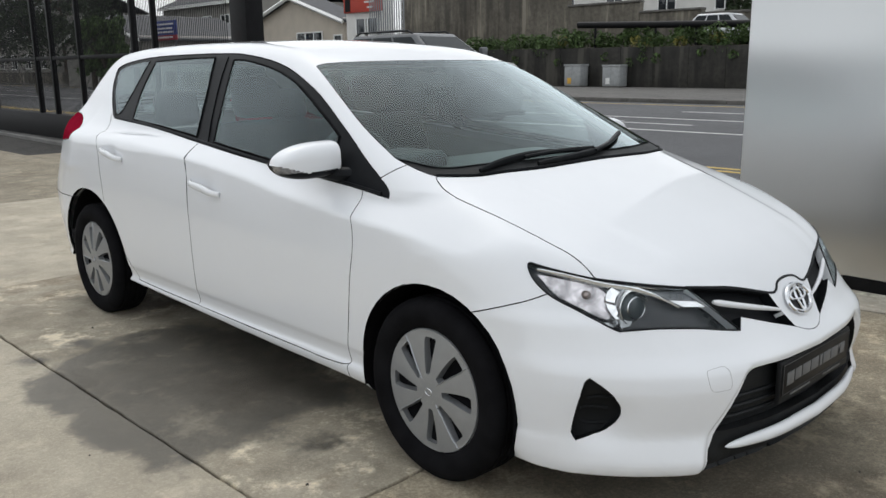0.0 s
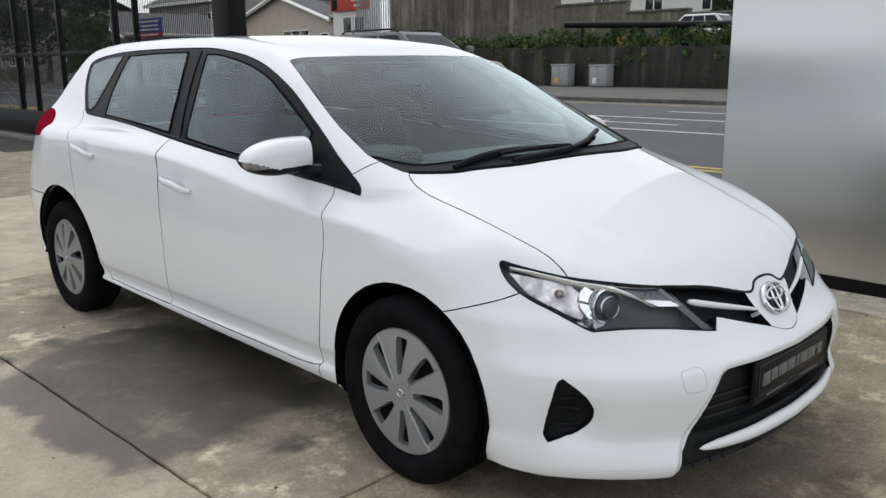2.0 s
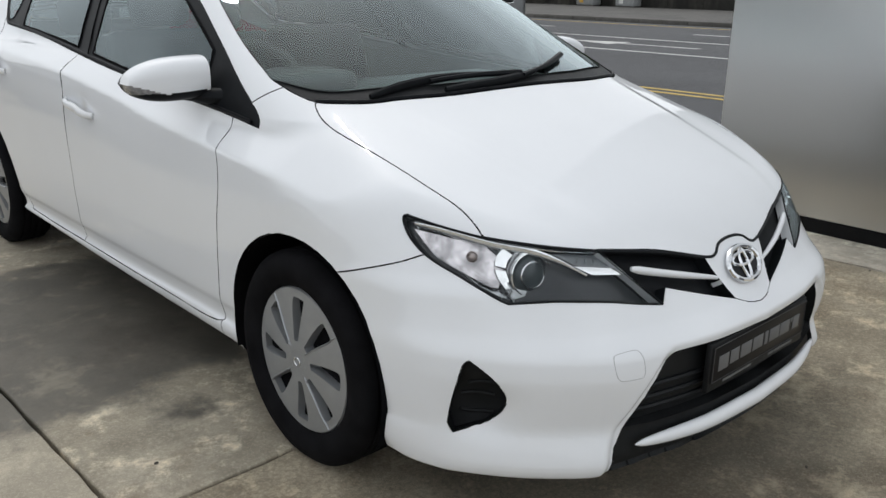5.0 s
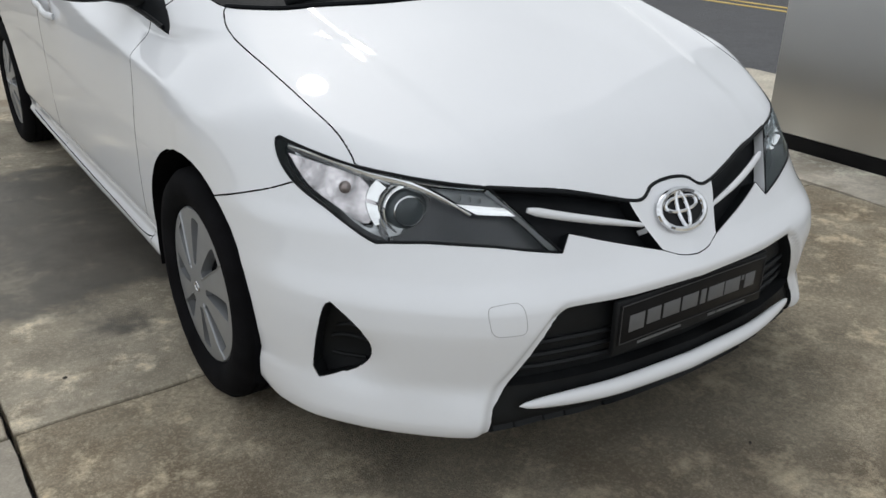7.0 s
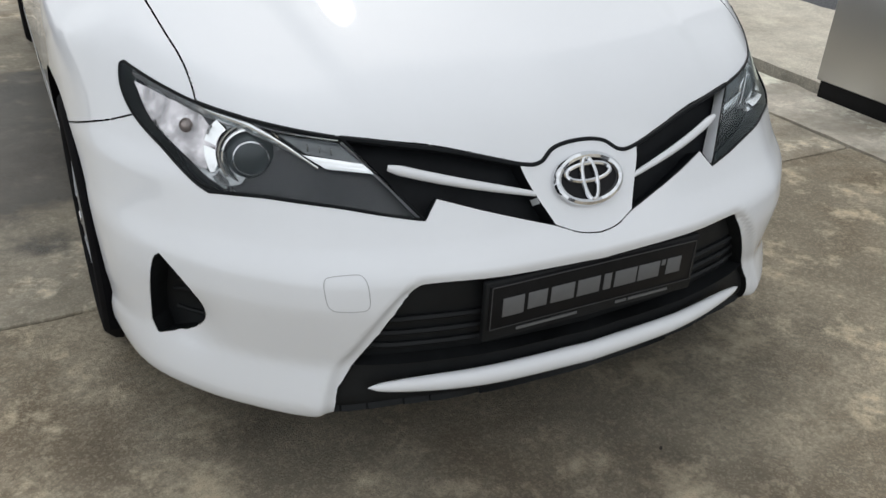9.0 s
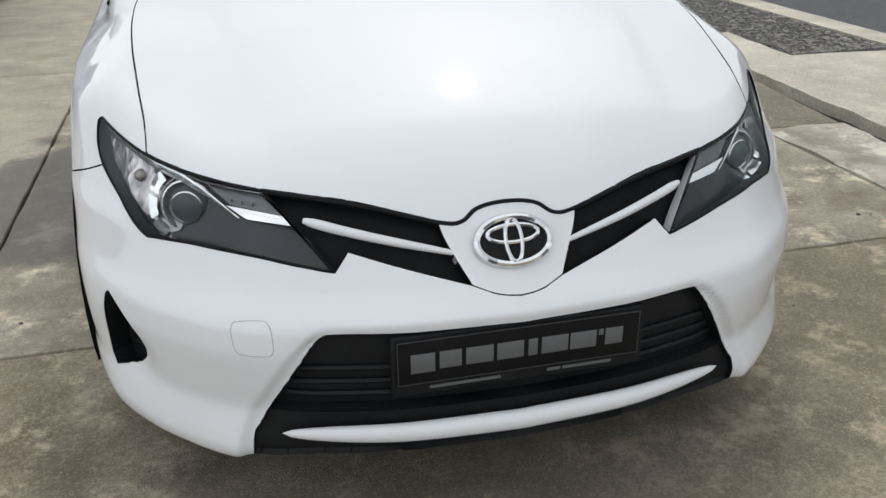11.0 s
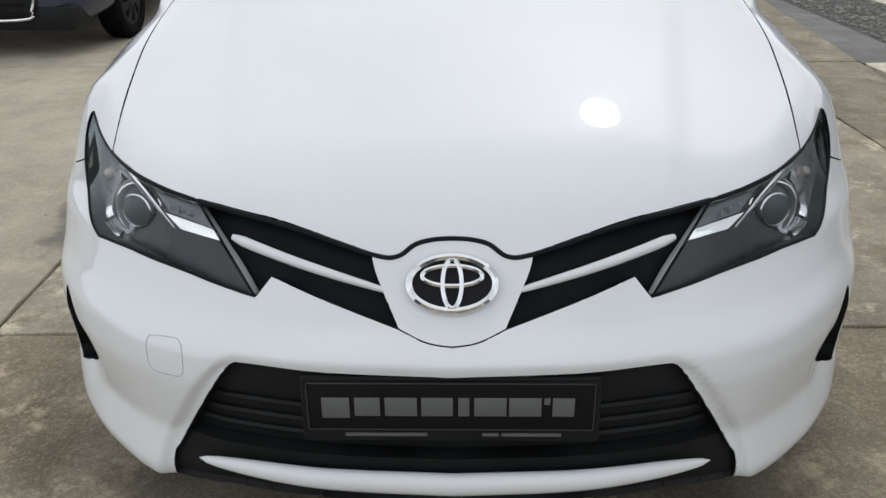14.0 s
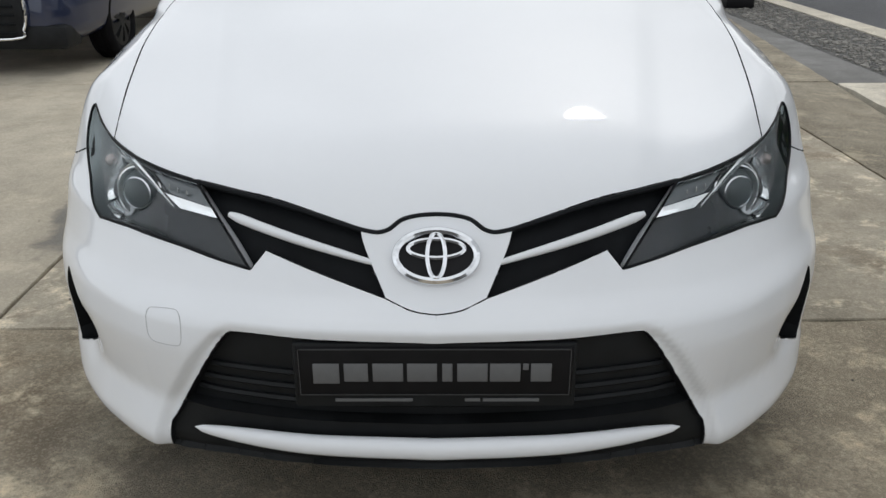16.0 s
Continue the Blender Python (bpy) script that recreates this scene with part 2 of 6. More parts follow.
SMOKED_LED = material("smoked_led_bar", (0.12, 0.13, 0.14), 0.2, coat=0.6, vary=0.2, scale=60)
TURN_BULB = material("tinted_bulb", (0.33, 0.27, 0.25), 0.12, 0.5, coat=0.6, vary=0.2, scale=60)
TURN_CHROME = material("clear_turn_chrome", (0.56, 0.53, 0.545), 0.12, 0.85, vary=0.6, scale=30, bump=1.0, bump_scale=24)


# ---- meshes ----
def as_mesh(name, bm, mats, smooth=True):
    bmesh.ops.recalc_face_normals(bm, faces=bm.faces)
    me = bpy.data.meshes.new(name)
    bm.to_mesh(me)
    bm.free()
    for m in mats if isinstance(mats, (list, tuple)) else [mats]:
        me.materials.append(m)
    if smooth:
        me.polygons.foreach_set("use_smooth", [True] * len(me.polygons))
        me.set_sharp_from_angle(angle=radians(smooth if smooth is not True else 38))
    return me


def part(name, bm, mats, parent=None, label="", smooth=True, m=None):
    """Links a bmesh (or a mesh) as one object, under a thing or a part."""
    ob = new(name, bm if isinstance(bm, bpy.types.Mesh) else as_mesh(name, bm, mats, smooth))
    if parent:
        ob.parent = parent
    if m is not None:
        ob.matrix_basis = m
    return tagged(ob, label)


def thing(name, label, category, at=(0, 0, 0), group="", turn=0):
    ob = new(name)
    ob.matrix_basis = pose(*at, 0, 0, turn)
    ob.empty_display_size = 0.2
    return tagged(ob, label, category, group)


def box(bm, lo, hi, bevel=0.0, m=None, seg=2):
    """A bevelled block between two corners."""
    r = bmesh.ops.create_cube(bm, size=1)
    vs = r["verts"]
    for v in vs:
        v.co = [lo[i] + (v.co[i] + 0.5) * (hi[i] - lo[i]) for i in range(3)]
    if bevel:
        es = list({e for v in vs for e in v.link_edges})
        out = bmesh.ops.bevel(bm, geom=es, offset=bevel, segments=seg, profile=0.5, affect="EDGES")
        vs = list({v for f in out["faces"] for v in f.verts} | {v for v in vs if v.is_valid})
    if m is not None:
        bmesh.ops.transform(bm, matrix=m, verts=vs)
    return bm


def block(lo, hi, bevel=0.0, m=None, seg=2):
    return box(bmesh.new(), lo, hi, bevel, m, seg)


def lathe(profile, n=48, axis="x", close=False):
    """Spins (radius, height) pairs about an axis."""
    bm = bmesh.new()
    rings = []
    for r, h in profile:
        ring = []
        for k in range(n):
            a = 2 * math.pi * k / n
            c, s = r * math.cos(a), r * math.sin(a)
            ring.append(bm.verts.new((h, c, s) if axis == "x" else (c, h, s) if axis == "y" else (c, s, h)))
        rings.append(ring)
    for a, b in zip(rings, rings[1:] + rings[:1] if close else rings[1:]):
        for k in range(n):
            bm.faces.new((a[k], a[(k + 1) % n], b[(k + 1) % n], b[k]))
    if not close:
        for ring, (r, h) in ((rings[0], profile[0]), (rings[-1], profile[-1])):
            if r > 1e-4:
                bm.faces.new(ring)
    bmesh.ops.remove_doubles(bm, verts=bm.verts, dist=1e-6)
    return bm


def tube(points, radius, n=8, bm=None, squash=1.0, up=(0, 0, 1)):
    """A round bar along points; radius a number or one for each point."""
    bm = bm or bmesh.new()
    pts = [Vector(p) for p in points]
    rad = [radius] * len(pts) if isinstance(radius, (int, float)) else list(radius)
    rings = []
    for i, p in enumerate(pts):
        d = (pts[min(i + 1, len(pts) - 1)] - pts[max(i - 1, 0)]).normalized()
        u = Vector(up)
        u = (u - d * u.dot(d))
        u = u.normalized() if u.length > 1e-4 else d.orthogonal().normalized()
        s = d.cross(u)
        rings.append([bm.verts.new(p + rad[i] * (math.cos(2 * math.pi * k / n) * s * squash + math.sin(2 * math.pi * k / n) * u)) for k in range(n)])
    for a, b in zip(rings, rings[1:]):
        for k in range(n):
            bm.faces.new((a[k], a[(k + 1) % n], b[(k + 1) % n], b[k]))
    bm.faces.new(rings[0]), bm.faces.new(rings[-1])
    return bm


def smooth_path(pts, n=6):
    """Points along a soft curve through a few given ones."""
    p = [np.array(q, float) for q in pts]
    if len(p) < 3:
        return [p[0] + (p[1] - p[0]) * k / n for k in range(n + 1)]
    out = []
    for i in range(len(p) - 1):
        a, b, c, d = p[max(i - 1, 0)], p[i], p[i + 1], p[min(i + 2, len(p) - 1)]
        for k in range(n):
            t = k / n
            out.append(0.5 * (2 * b + (c - a) * t + (2 * a - 5 * b + 4 * c - d) * t * t + (3 * b - a - 3 * c + d) * t ** 3))
    return out + [p[-1]]


def outline(*runs, n=5):
    """A closed outline from runs of points, each a soft curve that starts where the one before ended."""
    out = []
    for i, run in enumerate(runs):
        pts = smooth_path(list(run) + [runs[(i + 1) % len(runs)][0]], n) if len(run) > 1 else [np.array(run[0], float)]
        out += pts[:-1] if len(run) > 1 else pts
    return np.array(out)


def within(poly, p):
    """Which of the points p (n, 2) lie inside the outline."""
    x, y = p[:, 0], p[:, 1]
    hit = np.zeros(len(p), bool)
    for (x0, y0), (x1, y1) in zip(poly, np.roll(poly, -1, 0)):
        if y0 != y1:
            hit ^= ((y0 > y) != (y1 > y)) & (x < (x1 - x0) * (y - y0) / (y1 - y0) + x0)
    return hit

# ---- the white hatchback: one skin, cut along its shut lines into panels ----
REAR_AXLE = 2.646
HEADLIGHT = outline([(0.742, 0.746), (0.728, 0.738), (0.697, 0.7245), (0.650, 0.709), (0.60, 0.700), (0.54, 0.690)], [(0.442, 0.674)], [(0.331, 0.548), (0.395, 0.559), (0.475, 0.574), (0.565, 0.583), (0.634, 0.582)], [(0.662, 0.580), (0.680, 0.592), (0.700, 0.612), (0.716, 0.631), (0.734, 0.650), (0.747, 0.669), (0.754, 0.690), (0.756, 0.708), (0.754, 0.727), (0.749, 0.741)])
GRILLE = outline([(0.442, 0.677), (0.36, 0.6665), (0.27, 0.653)], [(0.135, 0.619), (0.124, 0.585)], [(0.088, 0.517), (0.2, 0.549)], [(0.303, 0.580)], [(0.331, 0.548)])
INTAKE = outline([(-0.05, 0.451), (0.0, 0.451), (0.2, 0.453), (0.345, 0.456), (0.374, 0.444), (0.415, 0.387), (0.488, 0.262), (0.507, 0.225)], [(0.514, 0.10)], [(-0.05, 0.10)])
FOG = outline([(0.756, 0.462), (0.766, 0.445), (0.774, 0.40)], [(0.778, 0.30)], [(0.772, 0.278), (0.742, 0.293), (0.720, 0.303), (0.704, 0.322), (0.697, 0.345), (0.699, 0.370), (0.712, 0.400), (0.735, 0.435)])
BADGE_PANEL = outline([(-0.05, 0.497), (0.0, 0.497), (0.045, 0.502)], [(0.088, 0.517), (0.124, 0.585)], [(0.135, 0.617), (0.091, 0.613), (0.061, 0.632), (0.03, 0.639), (0.0, 0.641)], [(-0.05, 0.641)])
BONNET_FRONT = [(-0.02, 0.641), (0.0, 0.641), (0.03, 0.639), (0.061, 0.632), (0.091, 0.6145), (0.133, 0.6165), (0.27, 0.650), (0.442, 0.676), (0.54, 0.692), (0.60, 0.702), (0.650, 0.711), (0.70, 0.728)]
BONNET_SIDE = smooth_path([(0.648, -0.60), (0.650, -0.50), (0.650, -0.445), (0.655, -0.39), (0.664, -0.32), (0.674, -0.23), (0.682, -0.15), (0.688, -0.06), (0.690, 0.02), (0.686, 0.08), (0.676, 0.12), (0.655, 0.152), (0.60, 0.098), (0.51, 0.047), (0.33, -0.006), (0.15, -0.022), (-0.02, -0.024)], 5)
SCREEN = outline([(-0.02, 0.035), (0.15, 0.042), (0.33, 0.066), (0.51, 0.122), (0.62, 0.185)], [(0.695, 0.31), (0.67, 0.498), (0.618, 0.724)], [(0.556, 0.946), (0.40, 0.888), (0.235, 0.85), (0.1, 0.832)], [(-0.02, 0.83)])
COWL = outline([(-0.02, -0.024), (0.15, -0.022), (0.33, -0.006), (0.51, 0.047), (0.60, 0.098), (0.655, 0.152), (0.683, 0.225)], [(0.695, 0.31), (0.62, 0.185), (0.51, 0.122), (0.33, 0.066), (0.15, 0.042)], [(-0.02, 0.035)])
DAYLIGHT = outline([(0.262, 0.872), (0.385, 0.886), (0.54, 0.900), (0.99, 0.934), (1.57, 0.983), (2.1, 1.025), (2.48, 1.043), (2.555, 1.053), (2.61, 1.085), (2.735, 1.190), (2.805, 1.280), (2.785, 1.313), (2.65, 1.337), (2.34, 1.358), (1.70, 1.362), (1.415, 1.346), (1.12, 1.300), (0.845, 1.211), (0.59, 1.082), (0.413, 0.980), (0.28, 0.905)])
GLASS_FRONT = outline([(1.432, 0.990), (1.481, 1.155)], [(1.562, 1.330), (1.437, 1.326), (1.178, 1.286), (0.961, 1.226), (0.746, 1.129)], [(0.600, 1.055)], [(0.575, 0.922), (0.961, 0.949)])
GLASS_REAR = outline([(2.310, 1.050), (2.343, 1.18)], [(2.356, 1.331), (2.04, 1.341)], [(1.747, 1.343), (1.648, 1.17)], [(1.592, 1.003), (1.95, 1.030)])
GLASS_QUARTER = outline([(2.545, 1.069), (2.69, 1.185), (2.765, 1.280)], [(2.70, 1.310), (2.58, 1.326)], [(2.440, 1.337), (2.450, 1.204), (2.49, 1.085)])
FRONT_DOOR = outline([(0.395, 0.905), (0.388, 0.83), (0.366, 0.77), (0.360, 0.70), (0.375, 0.60), (0.395, 0.46), (0.425, 0.32), (0.455, 0.266), (0.82, 0.263), (1.40, 0.268)], [(1.512, 0.270), (1.501, 0.40), (1.497, 0.64), (1.497, 0.86)], [(1.545, 0.975)], [(1.60, 1.40)], [(0.395, 1.40)])
REAR_DOOR = outline([(1.545, 0.975)], [(1.497, 0.86), (1.497, 0.64), (1.501, 0.40)], [(1.512, 0.270), (1.80, 0.271)], [(2.12, 0.276)], [(2.40, 0.60), (2.405, 0.75), (2.432, 0.91), (2.51, 0.985)], [(2.60, 1.06)], [(2.50, 1.40)], [(1.60, 1.40)])
SEAM = smooth_path([(-0.10, 0.564), (-0.175, 0.589), (-0.270, 0.620), (-0.350, 0.648), (-0.391, 0.668), (-0.44, 0.692)], 4)
REAR_SCREEN = outline([(-0.02, 1.03), (0.0, 1.03), (0.30, 1.035), (0.50, 1.05)], [(0.585, 1.10), (0.50, 1.30)], [(0.42, 1.325), (0.2, 1.34), (0.0, 1.345)], [(-0.02, 1.345)])
TAIL_LAMP = outline([(2.815, 0.990), (2.83, 0.945), (2.93, 0.925)], [(3.55, 0.88)], [(3.55, 1.07), (3.10, 1.062), (2.96, 1.045)])
PILLAR_FOOT = [(0.18, 1.05), (0.24, 0.99), (0.335, 0.925)]


def arch(y0, ry, rz, n=40):
    return np.array([(y0 + ry * math.cos(2 * math.pi * k / n), 0.300 + rz * math.sin(2 * math.pi * k / n)) for k in range(n)])


ARCH_FRONT, ARCH_REAR = arch(-0.012, 0.346, 0.343), arch(2.615, 0.405, 0.387)


def shell():
    """Half of the skin (x > 0) as points and quads: a box's grid drawn in onto the field."""
    lo, hi = np.array([0, -1.0, 0.10]), np.array([0.98, 3.6, 1.62])
    lo2, hi2 = np.array([0, -0.15, 0.45]), np.array([0.42, 2.9, 0.62])
    na, ny, nz = 86, 210, 110
    v1 = np.linspace(0, 1, ny + 1)
    v1 = v1 - 0.06 * np.sin(2 * math.pi * v1) * (v1 < 0.5)
    sheets = []
    u, v = np.meshgrid(np.linspace(0, 1, na + 1), np.linspace(0, 1, nz + 1), indexing="ij")
    sheets += [np.stack([u, 0 * u, v], -1), np.stack([u, 0 * u + 1, v], -1)]
    u, v = np.meshgrid(v1, np.linspace(0, 1, nz + 1), indexing="ij")
    sheets += [np.stack([0 * u + 1, u, v], -1)]
    u, v = np.meshgrid(np.linspace(0, 1, na + 1), v1, indexing="ij")
    sheets += [np.stack([u, v, 0 * u + 1], -1), np.stack([u, v, 0 * u], -1)]
    verts, quads, base = [], [], 0
    for s in sheets:
        i = base + np.arange(s.shape[0] * s.shape[1]).reshape(s.shape[:2])
        base += i.size
        verts.append(s.reshape(-1, 3))
        quads.append(np.stack([i[:-1, :-1], i[1:, :-1], i[1:, 1:], i[:-1, 1:]], -1).reshape(-1, 4))
    q, faces = np.concatenate(verts), np.concatenate(quads)
    _, first, back = np.unique((q * 1e6).round().astype(int), axis=0, return_index=True, return_inverse=True)
    q, faces = q[first], back.ravel()[faces]
    o, e = lo2 + q * (hi2 - lo2), lo + q * (hi - lo)
    s0, s1 = np.zeros(len(q)), np.ones(len(q))
    for _ in range(28):
        s = (s0 + s1) / 2
        p = o + s[:, None] * (e - o)
        inside = car_field(p[:, 0], p[:, 1], p[:, 2]) < 0
        s0, s1 = np.where(inside, s, s0), np.where(inside, s1, s)
    return o + s0[:, None] * (e - o), faces


def slope(p, field=car_field):
    """The skin's outward direction at points p."""
    h = 0.004
    g = np.stack([field(np.abs(p[:, 0] + d[0]), p[:, 1] + d[1], p[:, 2] + d[2]) - field(np.abs(p[:, 0] - d[0]), p[:, 1] - d[1], p[:, 2] - d[2])
                  for d in np.eye(3) * h], -1)
    return g / np.maximum(np.linalg.norm(g, axis=1, keepdims=True), 1e-9)


def nose_point(a, z, off=0.0):
    """The place on the front skin at half-width a and height z (off: metres proud of it)."""
    y0, y1 = np.full(np.shape(a), -1.0), np.full(np.shape(a), 0.3)
    for _ in range(24):
        y = (y0 + y1) / 2
        out = car_field(np.abs(a), y, z) > 0
        y0, y1 = np.where(out, y, y0), np.where(out, y1, y)
    p = np.stack([a, y, z], -1).reshape(-1, 3)
    return p + off * slope(p)


def side_point(y, z, off=0.0):
    """The place on the right flank at y and height z."""
    y, z = np.atleast_1d(np.asarray(y, float)), np.atleast_1d(np.asarray(z, float))
    a0, a1 = np.full(y.shape, 0.2), np.full(y.shape, 1.1)
    for _ in range(24):
        a = (a0 + a1) / 2
        out = car_field(a, y, z) > 0
        a0, a1 = np.where(out, a0, a), np.where(out, a, a1)
    p = np.stack([a, y, z], -1)
    return (p + off * slope(p)) * [-1, 1, 1]


class Skin:
    """Polygons that can be split along lines; a split edge is shared by both its faces."""

    def __init__(self, v, quads):
        self.v = v.tolist()
        self.faces = [f for f in ([i for k, i in enumerate(q) if i != q[k - 1]] for q in quads.tolist()) if len(f) > 2]
        self.mid = [tuple(m) for m in np.array([np.mean([self.v[i] for i in f], 0) for f in self.faces])]
        self.split = {}
        turned = slope(np.array(self.mid))
        for k, f in enumerate(self.faces):
            a, b, c = (np.array(self.v[f[i]]) for i in (0, 1, -1))
            u, w, n = b - a, c - a, turned[k]
            if (u[1] * w[2] - u[2] * w[1]) * n[0] + (u[2] * w[0] - u[0] * w[2]) * n[1] + (u[0] * w[1] - u[1] * w[0]) * n[2] < 0:
                self.faces[k] = f[::-1]

    def grown(self, f):
        """The face with all vertices that lie on its edges."""
        out = []
        for a, b in zip(f, f[1:] + f[:1]):
            out += self.between(a, b)
        return out

    def between(self, a, b):
        m = self.split.get((a, b) if a < b else (b, a))
        return [a] if m is None else self.between(a, m) + self.between(m, b)

    def cut(self, path, axis, keep, closed=True, reach=0.075):
        """Splits faces along a path drawn in the plane across an axis, where keep(x, y, z) holds of the middles."""
        i, j = {"x": (1, 2), "y": (0, 2), "z": (0, 1)}[axis]
        pts = [np.array(p, float) for p in path]
        lo, hi = np.min(pts, 0) - reach, np.max(pts, 0) + reach
        m = np.array(self.mid)
        pool = set(np.flatnonzero((m[:, i] > lo[0]) & (m[:, i] < hi[0]) & (m[:, j] > lo[1]) & (m[:, j] < hi[1]) & keep(*m.T)).tolist())
        for p, q in zip(pts, pts[1:] + pts[:1] if closed else pts[1:]):
            size = float(np.hypot(*(q - p)))
            if size < 1e-6:
                continue
            nx, ny = (q - p)[1] / size, -(q - p)[0] / size
            tx, ty = -ny, nx
            a, b = np.minimum(p, q) - reach, np.maximum(p, q) + reach
            for k in [k for k in pool if a[0] < self.mid[k][i] < b[0] and a[1] < self.mid[k][j] < b[1]]:
                f = self.grown(self.faces[k])
                d = [(self.v[n][i] - p[0]) * nx + (self.v[n][j] - p[1]) * ny for n in f]
                d = [0.0 if abs(x) < 1e-4 else x for x in d]
                if min(d) >= 0 or max(d) <= 0:
                    continue
                s = [(self.v[n][i] - p[0]) * tx + (self.v[n][j] - p[1]) * ty for n in f]
                met = [s[n - 1] + (s[n] - s[n - 1]) * d[n - 1] / (d[n - 1] - d[n]) for n in range(len(f)) if d[n - 1] * d[n] < 0] + [s[n] for n in range(len(f)) if d[n] == 0]
                if max(met) < -0.0004 or min(met) > size + 0.0004:
                    continue
                low, high = [], []
                for n in range(len(f)):
                    u, w, du, dw = f[n], f[(n + 1) % len(f)], d[n], d[(n + 1) % len(f)]
                    if du <= 0:
                        low.append(u)
                    if du >= 0:
                        high.append(u)
                    if du * dw < 0:
                        t = du / (du - dw)
                        self.v.append([x + t * (y - x) for x, y in zip(self.v[u], self.v[w])])
                        c = len(self.v) - 1
                        self.split[(u, w) if u < w else (w, u)] = c
                        low.append(c), high.append(c)
                if len(low) < 3 or len(high) < 3:
                    continue
                self.faces[k] = low
                self.faces.append(high)
                pool.add(len(self.faces) - 1)
                for n, g in ((k, low), (len(self.faces) - 1, high)):
                    c = tuple(sum(self.v[r][s] for r in g) / len(g) for s in range(3))
                    if n == k:
                        self.mid[k] = c
                    else:
                        self.mid.append(c)


def cut_panels():
    skin = Skin(*shell())
    nose = lambda x, y, z: y < -0.22
    flank = lambda x, y, z: x > 0.4
    for poly in (HEADLIGHT, GRILLE, BADGE_PANEL):
        skin.cut(poly, "y", nose)
    skin.cut(INTAKE, "y", lambda x, y, z: y < -0.6)
    skin.cut(FOG, "y", lambda x, y, z: y < -0.4)
    skin.cut([(-0.02, 0.287), (0.25, 0.287), (0.52, 0.287)], "y", lambda x, y, z: y < -0.6, False)
    skin.cut(smooth_path(BONNET_FRONT, 2), "y", nose, False)
    skin.cut(BONNET_SIDE, "z", lambda x, y, z: (z > 0.6) & (y < 0.3), False)
    for poly in (SCREEN, COWL):
        skin.cut(poly, "z", lambda x, y, z: z > 0.85)
    for poly in (DAYLIGHT, GLASS_FRONT, GLASS_REAR, GLASS_QUARTER, TAIL_LAMP):
        skin.cut(poly, "x", flank)
    skin.cut(FRONT_DOOR[:-1], "x", flank, False)
    skin.cut(REAR_DOOR, "x", flank)
    skin.cut(PILLAR_FOOT, "x", lambda x, y, z: (x > 0.55) & (y < 0.5) & (z > 0.8), False)
    skin.cut(SEAM, "x", lambda x, y, z: (x > 0.5) & (y < 0.1), False)
    skin.cut(REAR_SCREEN, "y", lambda x, y, z: (y > 2.95) & (z > 0.9))
    skin.cut([(3.22, 0.55), (3.22, 1.1), (3.22, 1.6)], "x", lambda x, y, z: y > 2.9, False)
    skin.cut([(2.6, 0.62), (3.1, 0.62), (3.7, 0.62)], "x", lambda x, y, z: y > 2.5, False)
    skin.cut([(0.43, 0.05), (0.43, 0.20), (0.43, 0.31)], "x", flank, False)
    for poly in (ARCH_FRONT, ARCH_REAR):
        skin.cut(poly, "x", flank)
    return np.array(skin.v), [skin.grown(f) for f in skin.faces], np.array(skin.mid)


